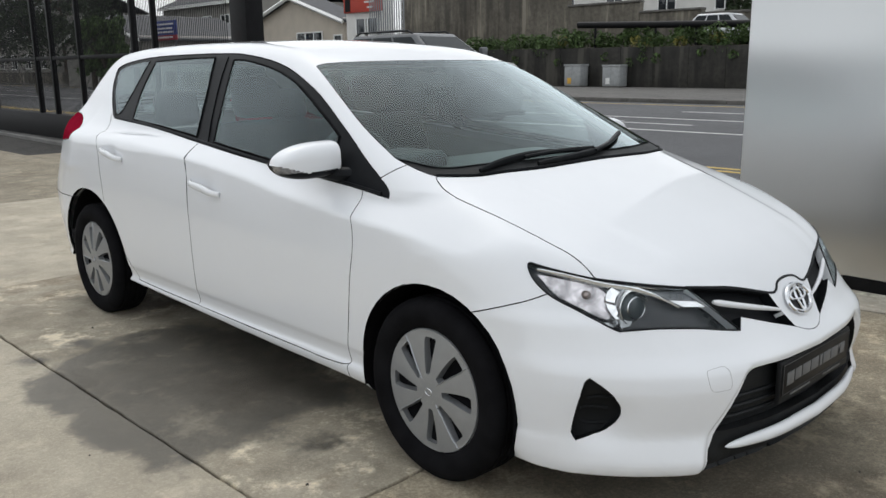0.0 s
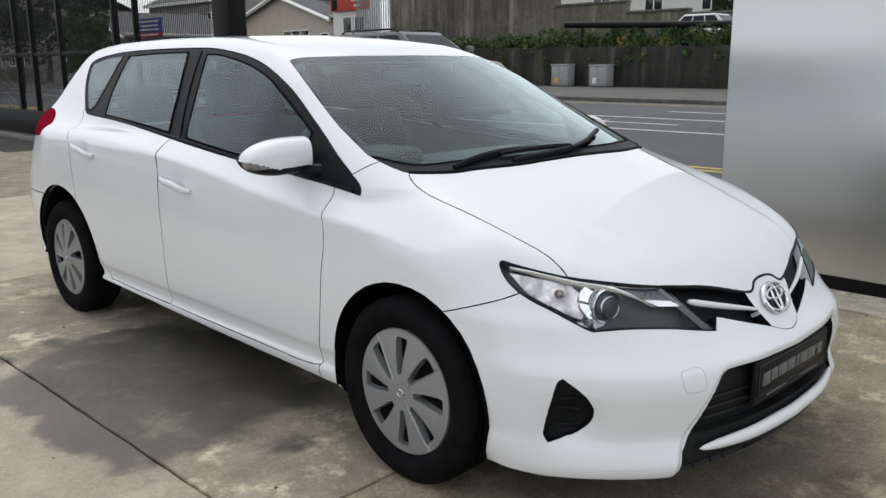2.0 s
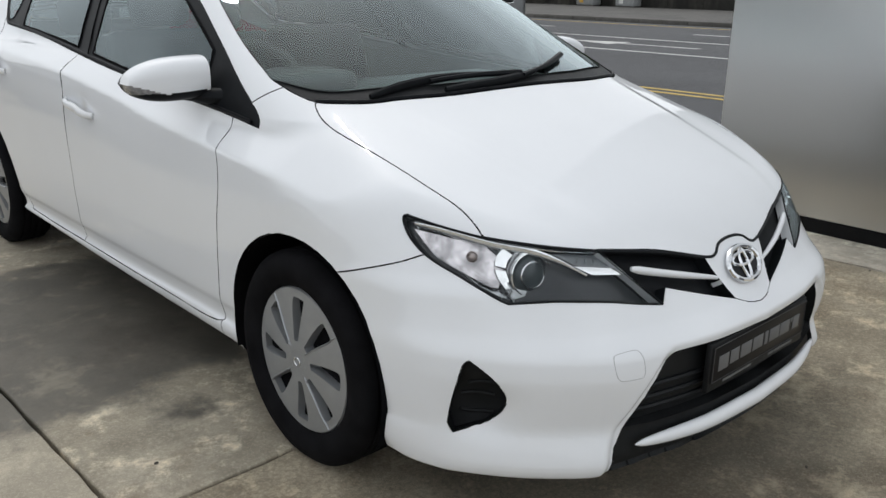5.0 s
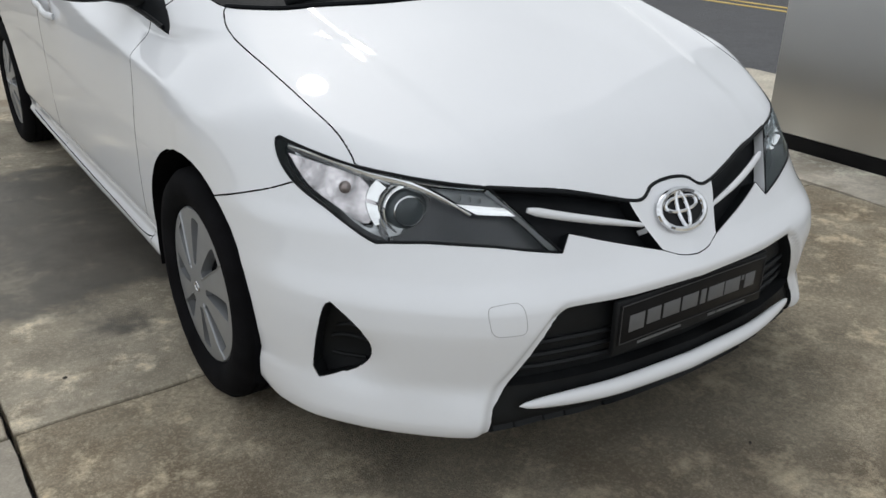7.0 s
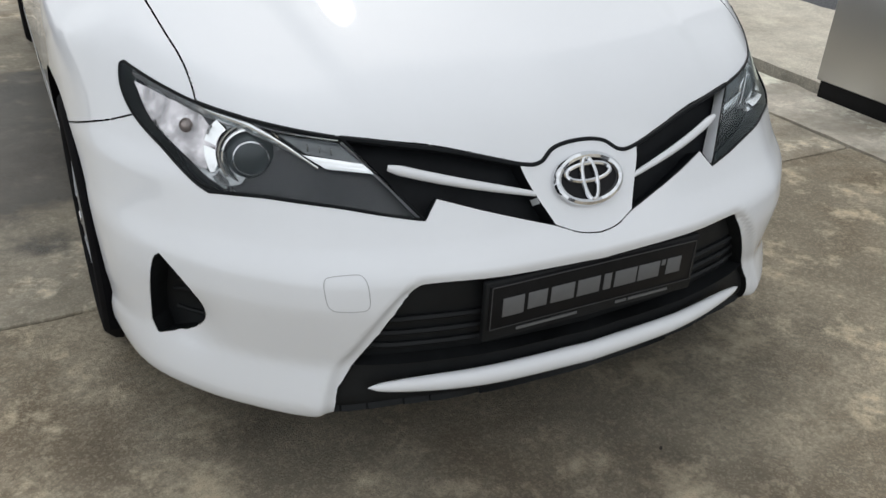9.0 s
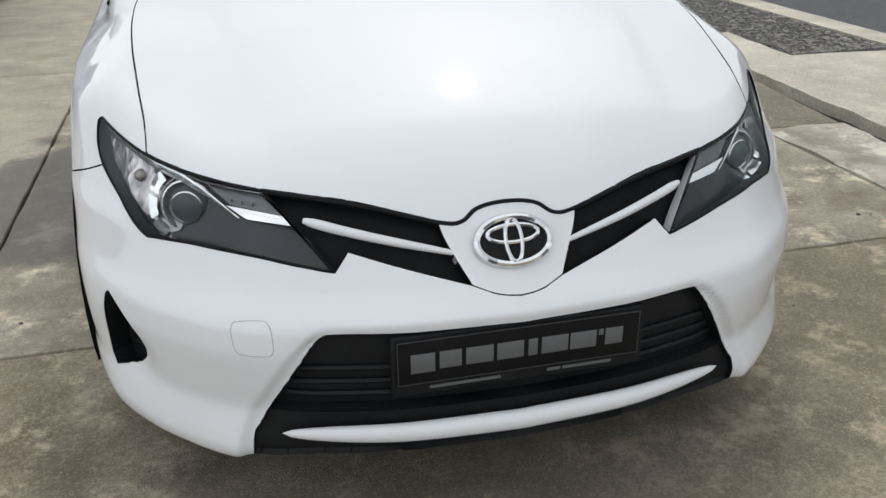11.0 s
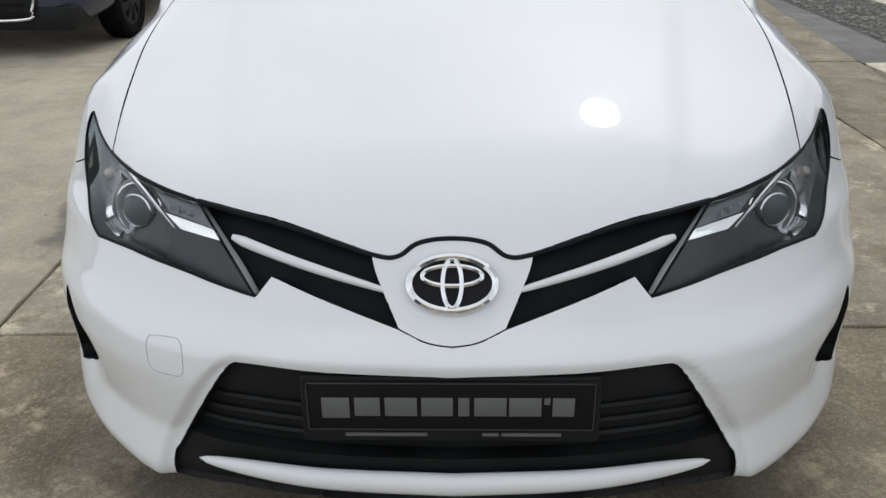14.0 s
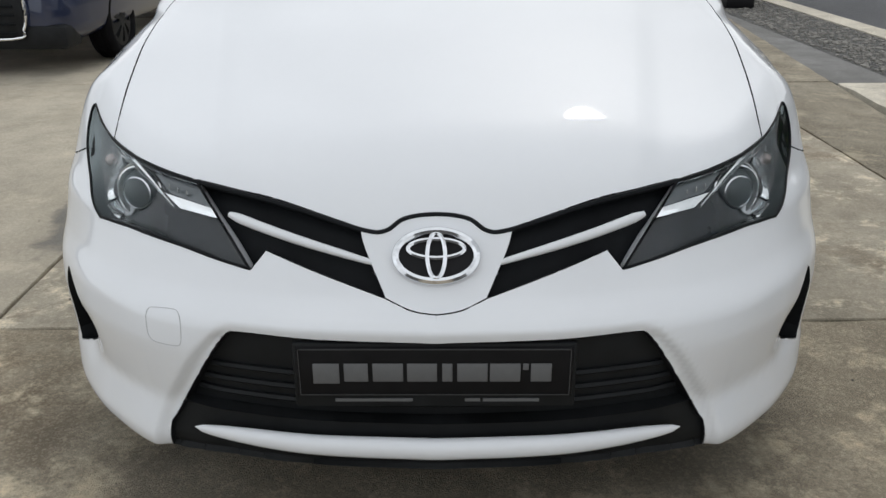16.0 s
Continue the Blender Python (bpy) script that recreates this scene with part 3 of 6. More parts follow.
def sort_faces(mid):
    """The panel that each face belongs to."""
    x, y, z = mid.T
    side, front, top = mid[:, [1, 2]], mid[:, [0, 2]], mid[:, [0, 1]]
    flank, nose = x > 0.4, y < -0.22
    kind = np.full(len(mid), "body", dtype=object)
    kind[(y > 2.7) & (z < 0.62)] = "rear_bumper"
    kind[(y > 3.22) & (z > 0.62)] = "tailgate"
    seam = spline(*np.array(SEAM[::-1]).T)
    foot = np.interp(y, [0.18, 0.24, 0.335, 0.336, 0.385, 0.54], [1.05, 0.99, 0.925, 0.885, 0.888, 0.905])
    kind[(y < 0.43) & (z < foot) & ~within(FRONT_DOOR, side)] = "fender"
    kind[(y < -0.08) & (z < np.minimum(seam(y), 0.72)) & (y < 0.1)] = "front_bumper"
    kind[(y < -0.30) & (x < 0.64) & (z < 0.70)] = "front_bumper"
    line = np.interp(x, *np.array(smooth_path(BONNET_FRONT, 2)).T)
    lid = np.concatenate([[(-0.02, -1.0), (0.648, -1.0)], np.array(BONNET_SIDE)])
    kind[within(lid, top) & (z > line) & (z > 0.6) & (y < 0.3)] = "bonnet"
    kind[within(FRONT_DOOR, side) & flank] = "front_door"
    kind[within(REAR_DOOR, side) & flank] = "rear_door"
    kind[(z > np.interp(y, [0.262, 0.6, 1.0, 1.57, 2.1, 2.765, 2.80], [0.886, 1.0, 1.1, 1.17, 1.2, 1.27, 1.27])) & (z > foot) & (y < 3.22) & (y > 0.2)] = "roof"
    kind[within(COWL, top) & (z > 0.85)] = "cowl"
    kind[within(SCREEN, top) & (z > 0.85)] = "windscreen"
    kind[within(DAYLIGHT, side) & flank] = "window_trim"
    kind[within(GLASS_FRONT, side) & flank] = "front_glass"
    kind[within(GLASS_REAR, side) & flank] = "rear_glass"
    kind[within(GLASS_QUARTER, side) & flank] = "quarter_glass"
    kind[within(REAR_SCREEN, front) & (y > 2.95) & (z > 0.9)] = "rear_screen"
    kind[within(TAIL_LAMP, side) & flank & (z > 0.5)] = "tail_lamp"
    kind[within(BADGE_PANEL, front) & nose] = "badge_panel"
    kind[within(GRILLE, front) & nose] = "grille"
    kind[within(HEADLIGHT, front) & (y < -0.285)] = "headlight"
    intake = within(INTAKE, front) & (y < -0.6)
    kind[intake] = "valance"
    kind[intake & (z > 0.287)] = "intake"
    kind[within(FOG, front) & (y < -0.4)] = "fog"
    kind[(z < 0.29) & (slope(mid)[:, 2] < -0.85)] = "underside"
    kind[(within(ARCH_FRONT, side) | within(ARCH_REAR, side)) & flank] = "hole"
    return kind


SKIN, FACES, MID = cut_panels()
NORMALS = slope(SKIN)
KIND = sort_faces(MID)


def panel(kinds, name, mat, parent, sides="both", flange=0.016, gap=0.0020, push=0.0, label="", rim_mat=None):
    """Lifts the faces of some kinds out of the skin as a panel with turned-in edges. sides: R, L or both halves joined."""
    pick = [FACES[k] for k in np.flatnonzero(np.isin(KIND, kinds))]
    used = sorted({i for f in pick for i in f})
    where = {i: n for n, i in enumerate(used)}
    p, nrm = SKIN[used].copy(), slope(SKIN[used], screen_face) if kinds == ["windscreen"] else NORMALS[used]
    faces = [[where[i] for i in f] for f in pick]
    count = {}
    for f in faces:
        for a, b in zip(f, f[1:] + f[:1]):
            count.setdefault((min(a, b), max(a, b)), []).append((a, b, f))
    rim = [(a, b, f) for e in count.values() if len(e) == 1 for a, b, f in e if not (p[e[0][0], 0] < 1e-4 and p[e[0][1], 0] < 1e-4)]
    move, hits = np.zeros_like(p), np.zeros(len(p))
    for a, b, f in rim:
        mid = p[f].mean(0)
        edge = p[b] - p[a]
        n = nrm[a] + nrm[b]
        inward = np.cross(n, edge)
        inward *= np.sign(inward @ (mid - p[a])) / max(np.linalg.norm(inward), 1e-9)
        for k in (a, b):
            move[k] += inward
            hits[k] += 1
    p = p + gap * move / np.maximum(np.linalg.norm(move, axis=1, keepdims=True), 1e-6) * (hits > 0)[:, None]
    face_p = p - push * nrm
    verts, polys, normals, rims = [], [], [], []
    for sx in {"R": (-1,), "L": (1,), "both": (-1, 1)}[sides]:
        flip = np.array([sx, 1, 1])
        base = len(verts)
        verts += (face_p * flip).tolist()
        turned = faces if sx > 0 else [f[::-1] for f in faces]
        polys += [[base + i for i in f] for f in turned]
        normals += (nrm[[i for f in turned for i in f]] * flip).tolist()
        if flange:
            for a, b, f in rim:
                k = len(verts)
                quad = np.array([p[a], p[b], p[b] - flange * nrm[b], p[a] - flange * nrm[a]]) * flip
                n = np.cross(quad[1] - quad[0], quad[2] - quad[1])
                n /= max(np.linalg.norm(n), 1e-9)
                verts += quad.tolist()
                rims.append(len(polys))
                polys.append([k, k + 1, k + 2, k + 3])
                normals += [n.tolist()] * 4
    me = bpy.data.meshes.new(name)
    me.from_pydata(verts, [], polys)
    me.polygons.foreach_set("use_smooth", [True] * len(polys))
    me.normals_split_custom_set(normals)
    me.materials.append(mat)
    # edges of white panels are coloured dark, painting the shade in the shut gaps
    if rim_mat or mat == PAINT:
        me.materials.append(rim_mat or DARK_VOID)
        for k in rims:
            me.polygons[k].material_index = 1
    return part(name, me, None, parent, label)


car = thing("car", "white five-door hatchback parked on a concrete forecourt", "car")
panel(["body", "roof"], "body", PAINT, car)
panel(["bonnet"], "bonnet", PAINT, car)
bumper = panel(["front_bumper"], "front_bumper", PAINT, car, flange=0.03, rim_mat=PAINT)
panel(["rear_bumper"], "rear_bumper", PAINT, car)
panel(["tailgate"], "tailgate", PAINT, car)
panel(["cowl"], "cowl_panel", BLACK_PLASTIC, car, push=0.004, label="black plastic cowl below the windscreen")
screen = panel(["windscreen"], "windscreen", SCREEN_GLASS, car, flange=0, label="tinted curved windscreen glass")
screen.visible_shadow = False
rear = panel(["rear_screen"], "rear_window", SIDE_GLASS, car, flange=0, label="tinted rear window glass")
rear.visible_shadow = False
panel(["underside"], "underside", DARK_VOID, car, gap=0, flange=0)
for hand_side in "RL":
    panel(["fender"], "front_wing", PAINT, car, hand_side)
    for kind, glass in (("front_door", "front_glass"), ("rear_door", "rear_glass")):
        door = panel([kind], kind, PAINT, car, hand_side)
        g = panel([glass], "side_window", SIDE_GLASS, door, hand_side, flange=0, label="tinted side window glass")
        g.visible_shadow = False
    trim = panel(["window_trim"], "window_trim", BLACK_TRIM, car, hand_side, gap=0.0005, push=0.003, label="satin black window surround")
    q = panel(["quarter_glass"], "quarter_window", SIDE_GLASS, trim, hand_side, flange=0)
    q.visible_shadow = False
    panel(["tail_lamp"], "tail_lamp", RED_LENS, car, hand_side, label="red tail lamp lens")
    panel(["grille"], "upper_grille", BLACK_TRIM, car, hand_side, flange=0.035, gap=0, push=0.035, label="black upper grille")
    panel(["fog"], "fog_recess", BLACK_PLASTIC, bumper, hand_side, flange=0.045, gap=0, push=0.045, label="black fog lamp blank")
panel(["badge_panel"], "badge_panel", PAINT, bumper, gap=0.0008)
panel(["intake"], "lower_grille", BLACK_PLASTIC, bumper, flange=0.03, gap=0, push=0.03, label="black plastic lower grille")
panel(["valance"], "lower_valance", BLACK_PLASTIC, bumper, flange=0.03, gap=0, push=0.012)
panel(["roof", "body", "tailgate", "front_door", "rear_door", "fender"], "cabin_lining", LINING, car, gap=0.0, flange=0, push=0.03)

# ---- the hatchback's fittings ----
def along_nose(pts, off, n=6):
    """World points on the right half of the nose along a soft (half-width, height) curve."""
    p = np.array(smooth_path(pts, n))
    return nose_point(p[:, 0], p[:, 1], off)


def patch(poly, off, thick=0.004):
    """A thin plate that follows the nose within an outline."""
    bm = bmesh.new()
    p = np.array(poly)
    c = p.mean(0)
    rings = [c + (p - c) * k for k in (1.0, 0.72, 0.44, 0.18)]
    made = []
    for o in (off, off - thick):
        made.append([[bm.verts.new(q) for q in nose_point(r[:, 0], r[:, 1], o)] for r in rings])
    n = len(p)
    for lay in made:
        for a, b in zip(lay, lay[1:]):
            for k in range(n):
                bm.faces.new((a[k], a[(k + 1) % n], b[(k + 1) % n], b[k]))
        bm.faces.new(lay[-1])
    for k in range(n):
        bm.faces.new((made[0][0][k], made[0][0][(k + 1) % n], made[1][0][(k + 1) % n], made[1][0][k]))
    return bm


def sided(bm, side):
    """Mirrors what was built at x > 0 onto the car's right side."""
    if side == "R":
        bmesh.ops.scale(bm, vec=(-1, 1, 1), verts=bm.verts)
    return bm


def headlight(side):
    lamp = panel(["headlight"], "headlight", HOUSING, car, side, flange=0.042, gap=0.0, push=0.042, rim_mat=BLACK_TRIM, label="wraparound headlight with a projector under a clear lens")
    rim = nose_point(HEADLIGHT[:, 0], HEADLIGHT[:, 1], 0.0)
    loop = [*rim, rim[0]]
    part("headlight_seal", sided(tube(loop, 0.0035, 6, squash=0.6), side), BLACK_TRIM, lamp)
    inner = outline([(0.738, 0.733), (0.70, 0.722), (0.65, 0.706), (0.60, 0.696), (0.585, 0.690)], [(0.600, 0.652), (0.610, 0.620)], [(0.625, 0.600), (0.640, 0.596), (0.655, 0.595), (0.688, 0.620), (0.716, 0.648), (0.733, 0.668), (0.740, 0.695)], n=4)
    part("reflector_bowl", sided(patch(inner, -0.037), side), REFLECTOR, lamp, "chrome faceted reflector")
    part("turn_reflector", sided(patch(outline([(0.744, 0.722), (0.70, 0.709), (0.652, 0.695)], [(0.634, 0.668), (0.664, 0.616)], [(0.70, 0.634), (0.732, 0.668)], n=4), -0.018), side), TURN_CHROME, lamp)
    part("turn_divider", sided(patch(outline([(0.655, 0.700)], [(0.648, 0.696)], [(0.622, 0.668)], [(0.640, 0.668)], n=3), -0.014), side), HOUSING, lamp)
    bulb = lathe([(0.0135, 0.006), (0.0135, -0.002), (0.0105, -0.009), (0.005, -0.013), (0.0004, -0.014)], 20, "z")
    part("turn_bulb", sided(bmesh_moved(bulb, Matrix.Translation(nose_point(np.array([0.682]), np.array([0.672]), -0.020)[0]) @ Vector((-0.5, 1.0, -0.2)).to_track_quat("Z", "Y").to_matrix().to_4x4()), side), TURN_BULB, lamp, "small tinted turn bulb")
    eye = np.array([0.578, -0.558, 0.627])
    m = Matrix.Translation(eye) @ Vector((-0.30, 1.0, -0.12)).to_track_quat("Z", "Y").to_matrix().to_4x4()
    bowl = lathe([(0.0515, -0.010), (0.0525, -0.006), (0.052, 0.008), (0.046, 0.014), (0.0455, -0.004), (0.049, -0.011)], 40, "z", True)
    shroud = lathe([(0.0585, 0.000), (0.0600, 0.004), (0.0590, 0.014), (0.0545, 0.016), (0.0545, 0.006), (0.0560, 0.000)], 40, "z", True)
    part("projector_shroud", sided(bmesh_moved(shroud, m), side), SATIN, lamp)
    part("projector_ring", sided(bmesh_moved(bowl, m), side), BRIGHT_CHROME, lamp)
    glass = lathe([(0.0455, 0.012), (0.044, -0.002), (0.038, -0.012), (0.027, -0.020), (0.013, -0.024), (0.0005, -0.025)], 36, "z")
    part("projector_lens", sided(bmesh_moved(glass, m), side), PROJECTOR, lamp)
    collar = lathe([(0.031, -0.0155), (0.032, -0.0185), (0.0295, -0.0205), (0.028, -0.0185)], 36, "z", True)
    part("lens_collar", sided(bmesh_moved(collar, m), side), SATIN, lamp)
    # bright facets round the lower and outer rim of the bowl
    for a0, a1, lean in ((-172, -132, 0.016), (-126, -96, 0.006), (-90, -52, 0.018), (-46, -20, 0.004), (-15, 14, 0.016), (20, 52, 0.008), (140, 176, 0.003), (182, 214, 0.006)):
        bm = bmesh.new()
        rows = []
        for r, d in ((0.0605, 0.004), (0.068, -0.004), (0.0765, -0.004 - lean)):
            t = np.radians(np.linspace(a0, a1, 7))
            ring = eye + np.stack([r * np.cos(t), 0 * t + d, r * np.sin(t)], -1)
            ring[:, 1] = np.maximum(ring[:, 1], nose_point(ring[:, 0], ring[:, 2], -0.014)[:, 1])
            rows.append([bm.verts.new(p) for p in ring])
        back = [[bm.verts.new(v.co + Vector((0, 0.003, 0))) for v in row] for row in rows]
        for lay in (rows, back):
            for p, q in zip(lay, lay[1:]):
                for k in range(6):
                    bm.faces.new((p[k], p[k + 1], q[k + 1], q[k]))
        rim2 = rows[0] + [row[-1] for row in rows[1:]] + rows[-1][-2::-1] + [rows[1][0]]
        bak2 = back[0] + [row[-1] for row in back[1:]] + back[-1][-2::-1] + [back[1][0]]
        for k in range(len(rim2)):
            bm.faces.new((rim2[k - 1], rim2[k], bak2[k], bak2[k - 1]))
        part("reflector_facet", sided(bm, side), BRIGHT_CHROME, lamp)
    sweep = along_nose([(0.738, 0.732), (0.697, 0.719), (0.640, 0.698), (0.585, 0.686), (0.538, 0.664), (0.492, 0.632)], -0.010)
    part("chrome_sweep", sided(tube(sweep, [0.003 + 0.0075 * math.sin(math.pi * min(1, 0.1 + k / (len(sweep) - 1))) for k in range(len(sweep))], 8, squash=0.5), side), BRIGHT_CHROME, lamp)
    part("led_strip", sided(patch(outline([(0.545, 0.684)], [(0.447, 0.672)], [(0.415, 0.640)], [(0.505, 0.655)], n=3), -0.016), side), SMOKED_LED, lamp)
    part("led_edge", sided(tube(along_nose([(0.59, 0.696), (0.545, 0.687), (0.50, 0.681), (0.447, 0.674)], -0.008, 4), 0.0018, 5), side), BRIGHT_CHROME, lamp)
    for t in (0.25, 0.5, 0.75):
        p = nose_point(np.array([0.52 - 0.075 * t]), np.array([0.667 - 0.012 * t]), -0.009)[0]
        part("led", sided(block(p - (0.0012, 0.003, 0.006), p + (0.0012, 0.003, 0.006), 0.0008), side), SATIN, lamp)
    part("led_blade", sided(patch(outline([(0.512, 0.653)], [(0.412, 0.638)], [(0.394, 0.622)], [(0.478, 0.632)], n=3), -0.010), side), BRIGHT_CHROME, lamp)
    lens = panel(["headlight"], "lens_cover", LENS_GLASS, lamp, side, flange=0, gap=0.002)
    lens.visible_shadow = False


def bmesh_moved(bm, m):
    bmesh.ops.transform(bm, matrix=m, verts=bm.verts)
    return bm


for hand_side in "RL":
    headlight(hand_side)
    # upper grille bar, tapering towards the badge
    run = along_nose([(0.376, 0.630), (0.30, 0.611), (0.20, 0.588), (0.104, 0.566)], -0.004)
    r = [0.0095 * min(1, 0.55 + 4 * k / len(run)) * (1 - 0.55 * (k / (len(run) - 1)) ** 3) for k in range(len(run))]
    part("grille_bar", sided(tube(run, r, 10, squash=0.9), hand_side), PAINT, bumper, "white tapered grille bar")
    part("bonnet_seal", sided(tube(along_nose([(-0.003, 0.641), (0.03, 0.639), (0.061, 0.632), (0.091, 0.615), (0.133, 0.617), (0.27, 0.649), (0.442, 0.675)], -0.002), 0.0052, 6), hand_side), BLACK_TRIM, car)
    # ribs of the fog lamp blank
    for z in (0.315, 0.345, 0.375):
        p = nose_point(np.linspace(0.755, 0.712, 8), np.full(8, z), -0.043)
        part("rib", sided(tube(p, 0.0045, 6), hand_side), BLACK_PLASTIC, bumper)
# towing eye cover: a fine shut line on the right half only
loop = outline([(0.5245, 0.462), (0.521, 0.473), (0.511, 0.478), (0.472, 0.481), (0.460, 0.478), (0.4545, 0.466), (0.4535, 0.436), (0.457, 0.424), (0.468, 0.419), (0.505, 0.419), (0.516, 0.423), (0.522, 0.434)], n=4)
ring = nose_point(loop[:, 0], loop[:, 1], 0.0)
part("towing_eye_cover", sided(tube([*ring, ring[0]], 0.0007, 4), "R"), material("shut_line_grey", (0.32, 0.32, 0.33), 0.7), bumper, "square towing eye cover with a fine shut line")
# lower grille slats and the white blade below
for z in (0.370, 0.340, 0.312):
    w = float(np.interp(z, [0.262, 0.387, 0.444], [0.485, 0.408, 0.366]))
    a = np.linspace(-w, w, 40)
    part("slat", tube(nose_point(a, np.full(40, z), -0.027), 0.006, 6, squash=1.3), BLACK_PLASTIC, bumper)
a = np.linspace(-0.452, 0.452, 60)
taper = np.sqrt(np.clip(1 - (np.abs(a) / 0.452) ** 6, 0.0, 1)) * (1 - 0.25 * (np.abs(a) / 0.452) ** 2)
blade = nose_point(a, 0.238 + 0.004 * (np.abs(a) / 0.45) ** 2, 0.008)
part("bumper_blade", tube(blade, (0.0205 * taper + 0.0005).tolist(), 14, squash=0.8), PAINT, bumper, "white blade across the lower bumper")

# badge: a chrome oval with two smaller ovals on black
mid = nose_point(np.array([0.0]), np.array([0.578]), 0.004)[0]
nrm = Vector(slope(mid[None])[0])
right = Vector((1, 0, 0))
up = nrm.cross(right)
M_BADGE = Matrix.Translation(mid) @ Matrix((right, up, nrm)).transposed().to_4x4()


def oval(a, b, r, y=0.0, n=48, lift=0.006, m=None, squash=0.7):
    pts = [Vector((a * math.cos(2 * math.pi * k / n), y + b * math.sin(2 * math.pi * k / n), lift)) for k in range(n + 1)]
    return bmesh_moved(tube(pts, r, 8, squash=1, up=(0, 0, 1)), m if m is not None else M_BADGE)


badge = part("badge", oval(0.0705, 0.0445, 0.0075, lift=0.003), BADGE_CHROME, bumper, "chrome oval badge on black")
disc = bmesh.new()
bmesh.ops.create_circle(disc, cap_ends=True, segments=48, radius=1.0)
bmesh.ops.transform(disc, matrix=M_BADGE @ Matrix.Diagonal((0.0715, 0.0455, 1, 1)) @ Matrix.Translation((0, 0, 0.002)), verts=disc.verts)
part("badge_back", disc, PLATE_BLACK, badge)
part("badge_oval", oval(0.049, 0.0165, 0.0048, 0.0125, lift=0.004), BADGE_CHROME, badge)
part("badge_oval", oval(0.0155, 0.0400, 0.0048, 0.0, lift=0.005), BADGE_CHROME, badge)

# registration plate with bars for its lettering
plate = part("plate", block((-0.243, -0.855, 0.345), (0.237, -0.838, 0.443), 0.004), PLATE_BLACK, bumper, "black showroom plate with grey lettering bars")
part("plate_holder", block((-0.250, -0.851, 0.322), (0.244, -0.836, 0.449), 0.004), BLACK_PLASTIC, plate)
for lo, hi in (((-0.239, 0.4385), (0.233, 0.4400)), ((-0.239, 0.3485), (0.233, 0.3500)), ((-0.2395, 0.3485), (-0.2380, 0.4400)), ((0.2315, 0.3485), (0.233, 0.4400))):
    part("plate_line", block((lo[0], -0.8562, lo[1]), (hi[0], -0.8545, hi[1])), PLATE_LINE, plate)
for x0, x1, tall in ((-0.215, -0.169, 0.040), (-0.161, -0.119, 0.036), (-0.111, -0.058, 0.036), (-0.051, 0.001, 0.036), (0.010, 0.028, 0.036), (0.036, 0.089, 0.036), (0.093, 0.146, 0.036), (0.150, 0.160, 0.013), (0.164, 0.200, 0.036)):
    part("lettering_bar", block((x0, -0.8563, 0.412 - tall), (x1, -0.8545, 0.412), 0.001), PLATE_GREY, plate)
for x0, x1 in ((-0.179, -0.042), (0.050, 0.077), (0.082, 0.181)):
    part("lettering_bar", block((x0, -0.8527, 0.3335), (x1, -0.850, 0.3395)), PLATE_GREY, plate)


# wheels: tyre, dished eight-slot cover, small badge
def wheel_cover():
    """Eight broad paddles with tapered slots between them; every second paddle carries a raised edge."""
    bm = bmesh.new()
    R, sector = 0.204, 2 * math.pi / 8
    slot = [(0.058, 0.0065), (0.062, 0.0095), (0.085, 0.0130), (0.11, 0.0175), (0.14, 0.0222), (0.162, 0.0250), (0.172, 0.0248), (0.176, 0.0228)]
    plain = [0.016, 0.026, 0.034, 0.045, 0.052, 0.0575]
    rows = [(r, 0.0) for r in plain] + slot + [(r, 0.0) for r in (0.1765, 0.181, 0.186, 0.194, 0.199, 0.203, R)]
    rings = []
    for r, half in rows:
        wide = half if half else (0.006 if r < 0.1 else 0.0225)
        h = wide / r
        ring = []
        for k in range(8):
            for u, deep in ((-sector / 2, 0), (-sector * 0.36, 0), (-h - 0.004 / r, 0), (-h, 0), (-h * 0.86, 1), (0, 1), (h * 0.86, 1), (h, 0), (h + 0.0022 / r, 0), (h + 0.005 / r, 0), (sector * 0.36, 0)):
                th = k * sector + u + 0.75 * (r - 0.1)
                dish = 0.012 * (1 - (r / R) ** 2) - 0.018 * max(0, (r - 0.197) / 0.010) ** 2
                ridge = 0.0035 if k % 2 and abs(u - h - 0.0022 / r) < 1e-6 and 0.05 < r < 0.198 else 0
                sink = -0.034 if deep and half else -0.0025 * (1 - abs(u) / (sector / 2)) * min(1, max(0, (r - 0.05) / 0.05)) * (r < 0.196)
                ring.append(bm.verts.new((-(dish + ridge + sink), r * math.cos(th), r * math.sin(th))))
        rings.append(ring)
    nt = len(rings[0])
    for a, b in zip(rings, rings[1:]):
        for k in range(nt):
            f = bm.faces.new((a[k], a[(k + 1) % nt], b[(k + 1) % nt], b[k]))
            f.material_index = int(min(v.co.x for v in f.verts) > 0.014)
    bm.faces.new(rings[0])
    return as_mesh("wheel_cover", bm, [COVER_SILVER, DARK_VOID], 24)


def tyre():
    w, rim, rad = 0.094, 0.200, 0.2985
    prof = [(rim, -0.070), (rim + 0.012, -0.084), (rim + 0.045, -w), (rim + 0.075, -w + 0.003), (rad - 0.012, -0.080), (rad - 0.003, -0.070)]
    for g in (-0.045, -0.015, 0.015, 0.045):
        prof += [(rad, g - 0.008), (rad - 0.007, g - 0.006), (rad - 0.007, g + 0.003), (rad, g + 0.005)]
    prof += [(rad - 0.003, 0.070), (rad - 0.012, 0.080), (rim + 0.075, w - 0.003), (rim + 0.045, w), (rim, 0.07)]
    return as_mesh("tyre", lathe(prof, 72, "x", True), RUBBER, 50)


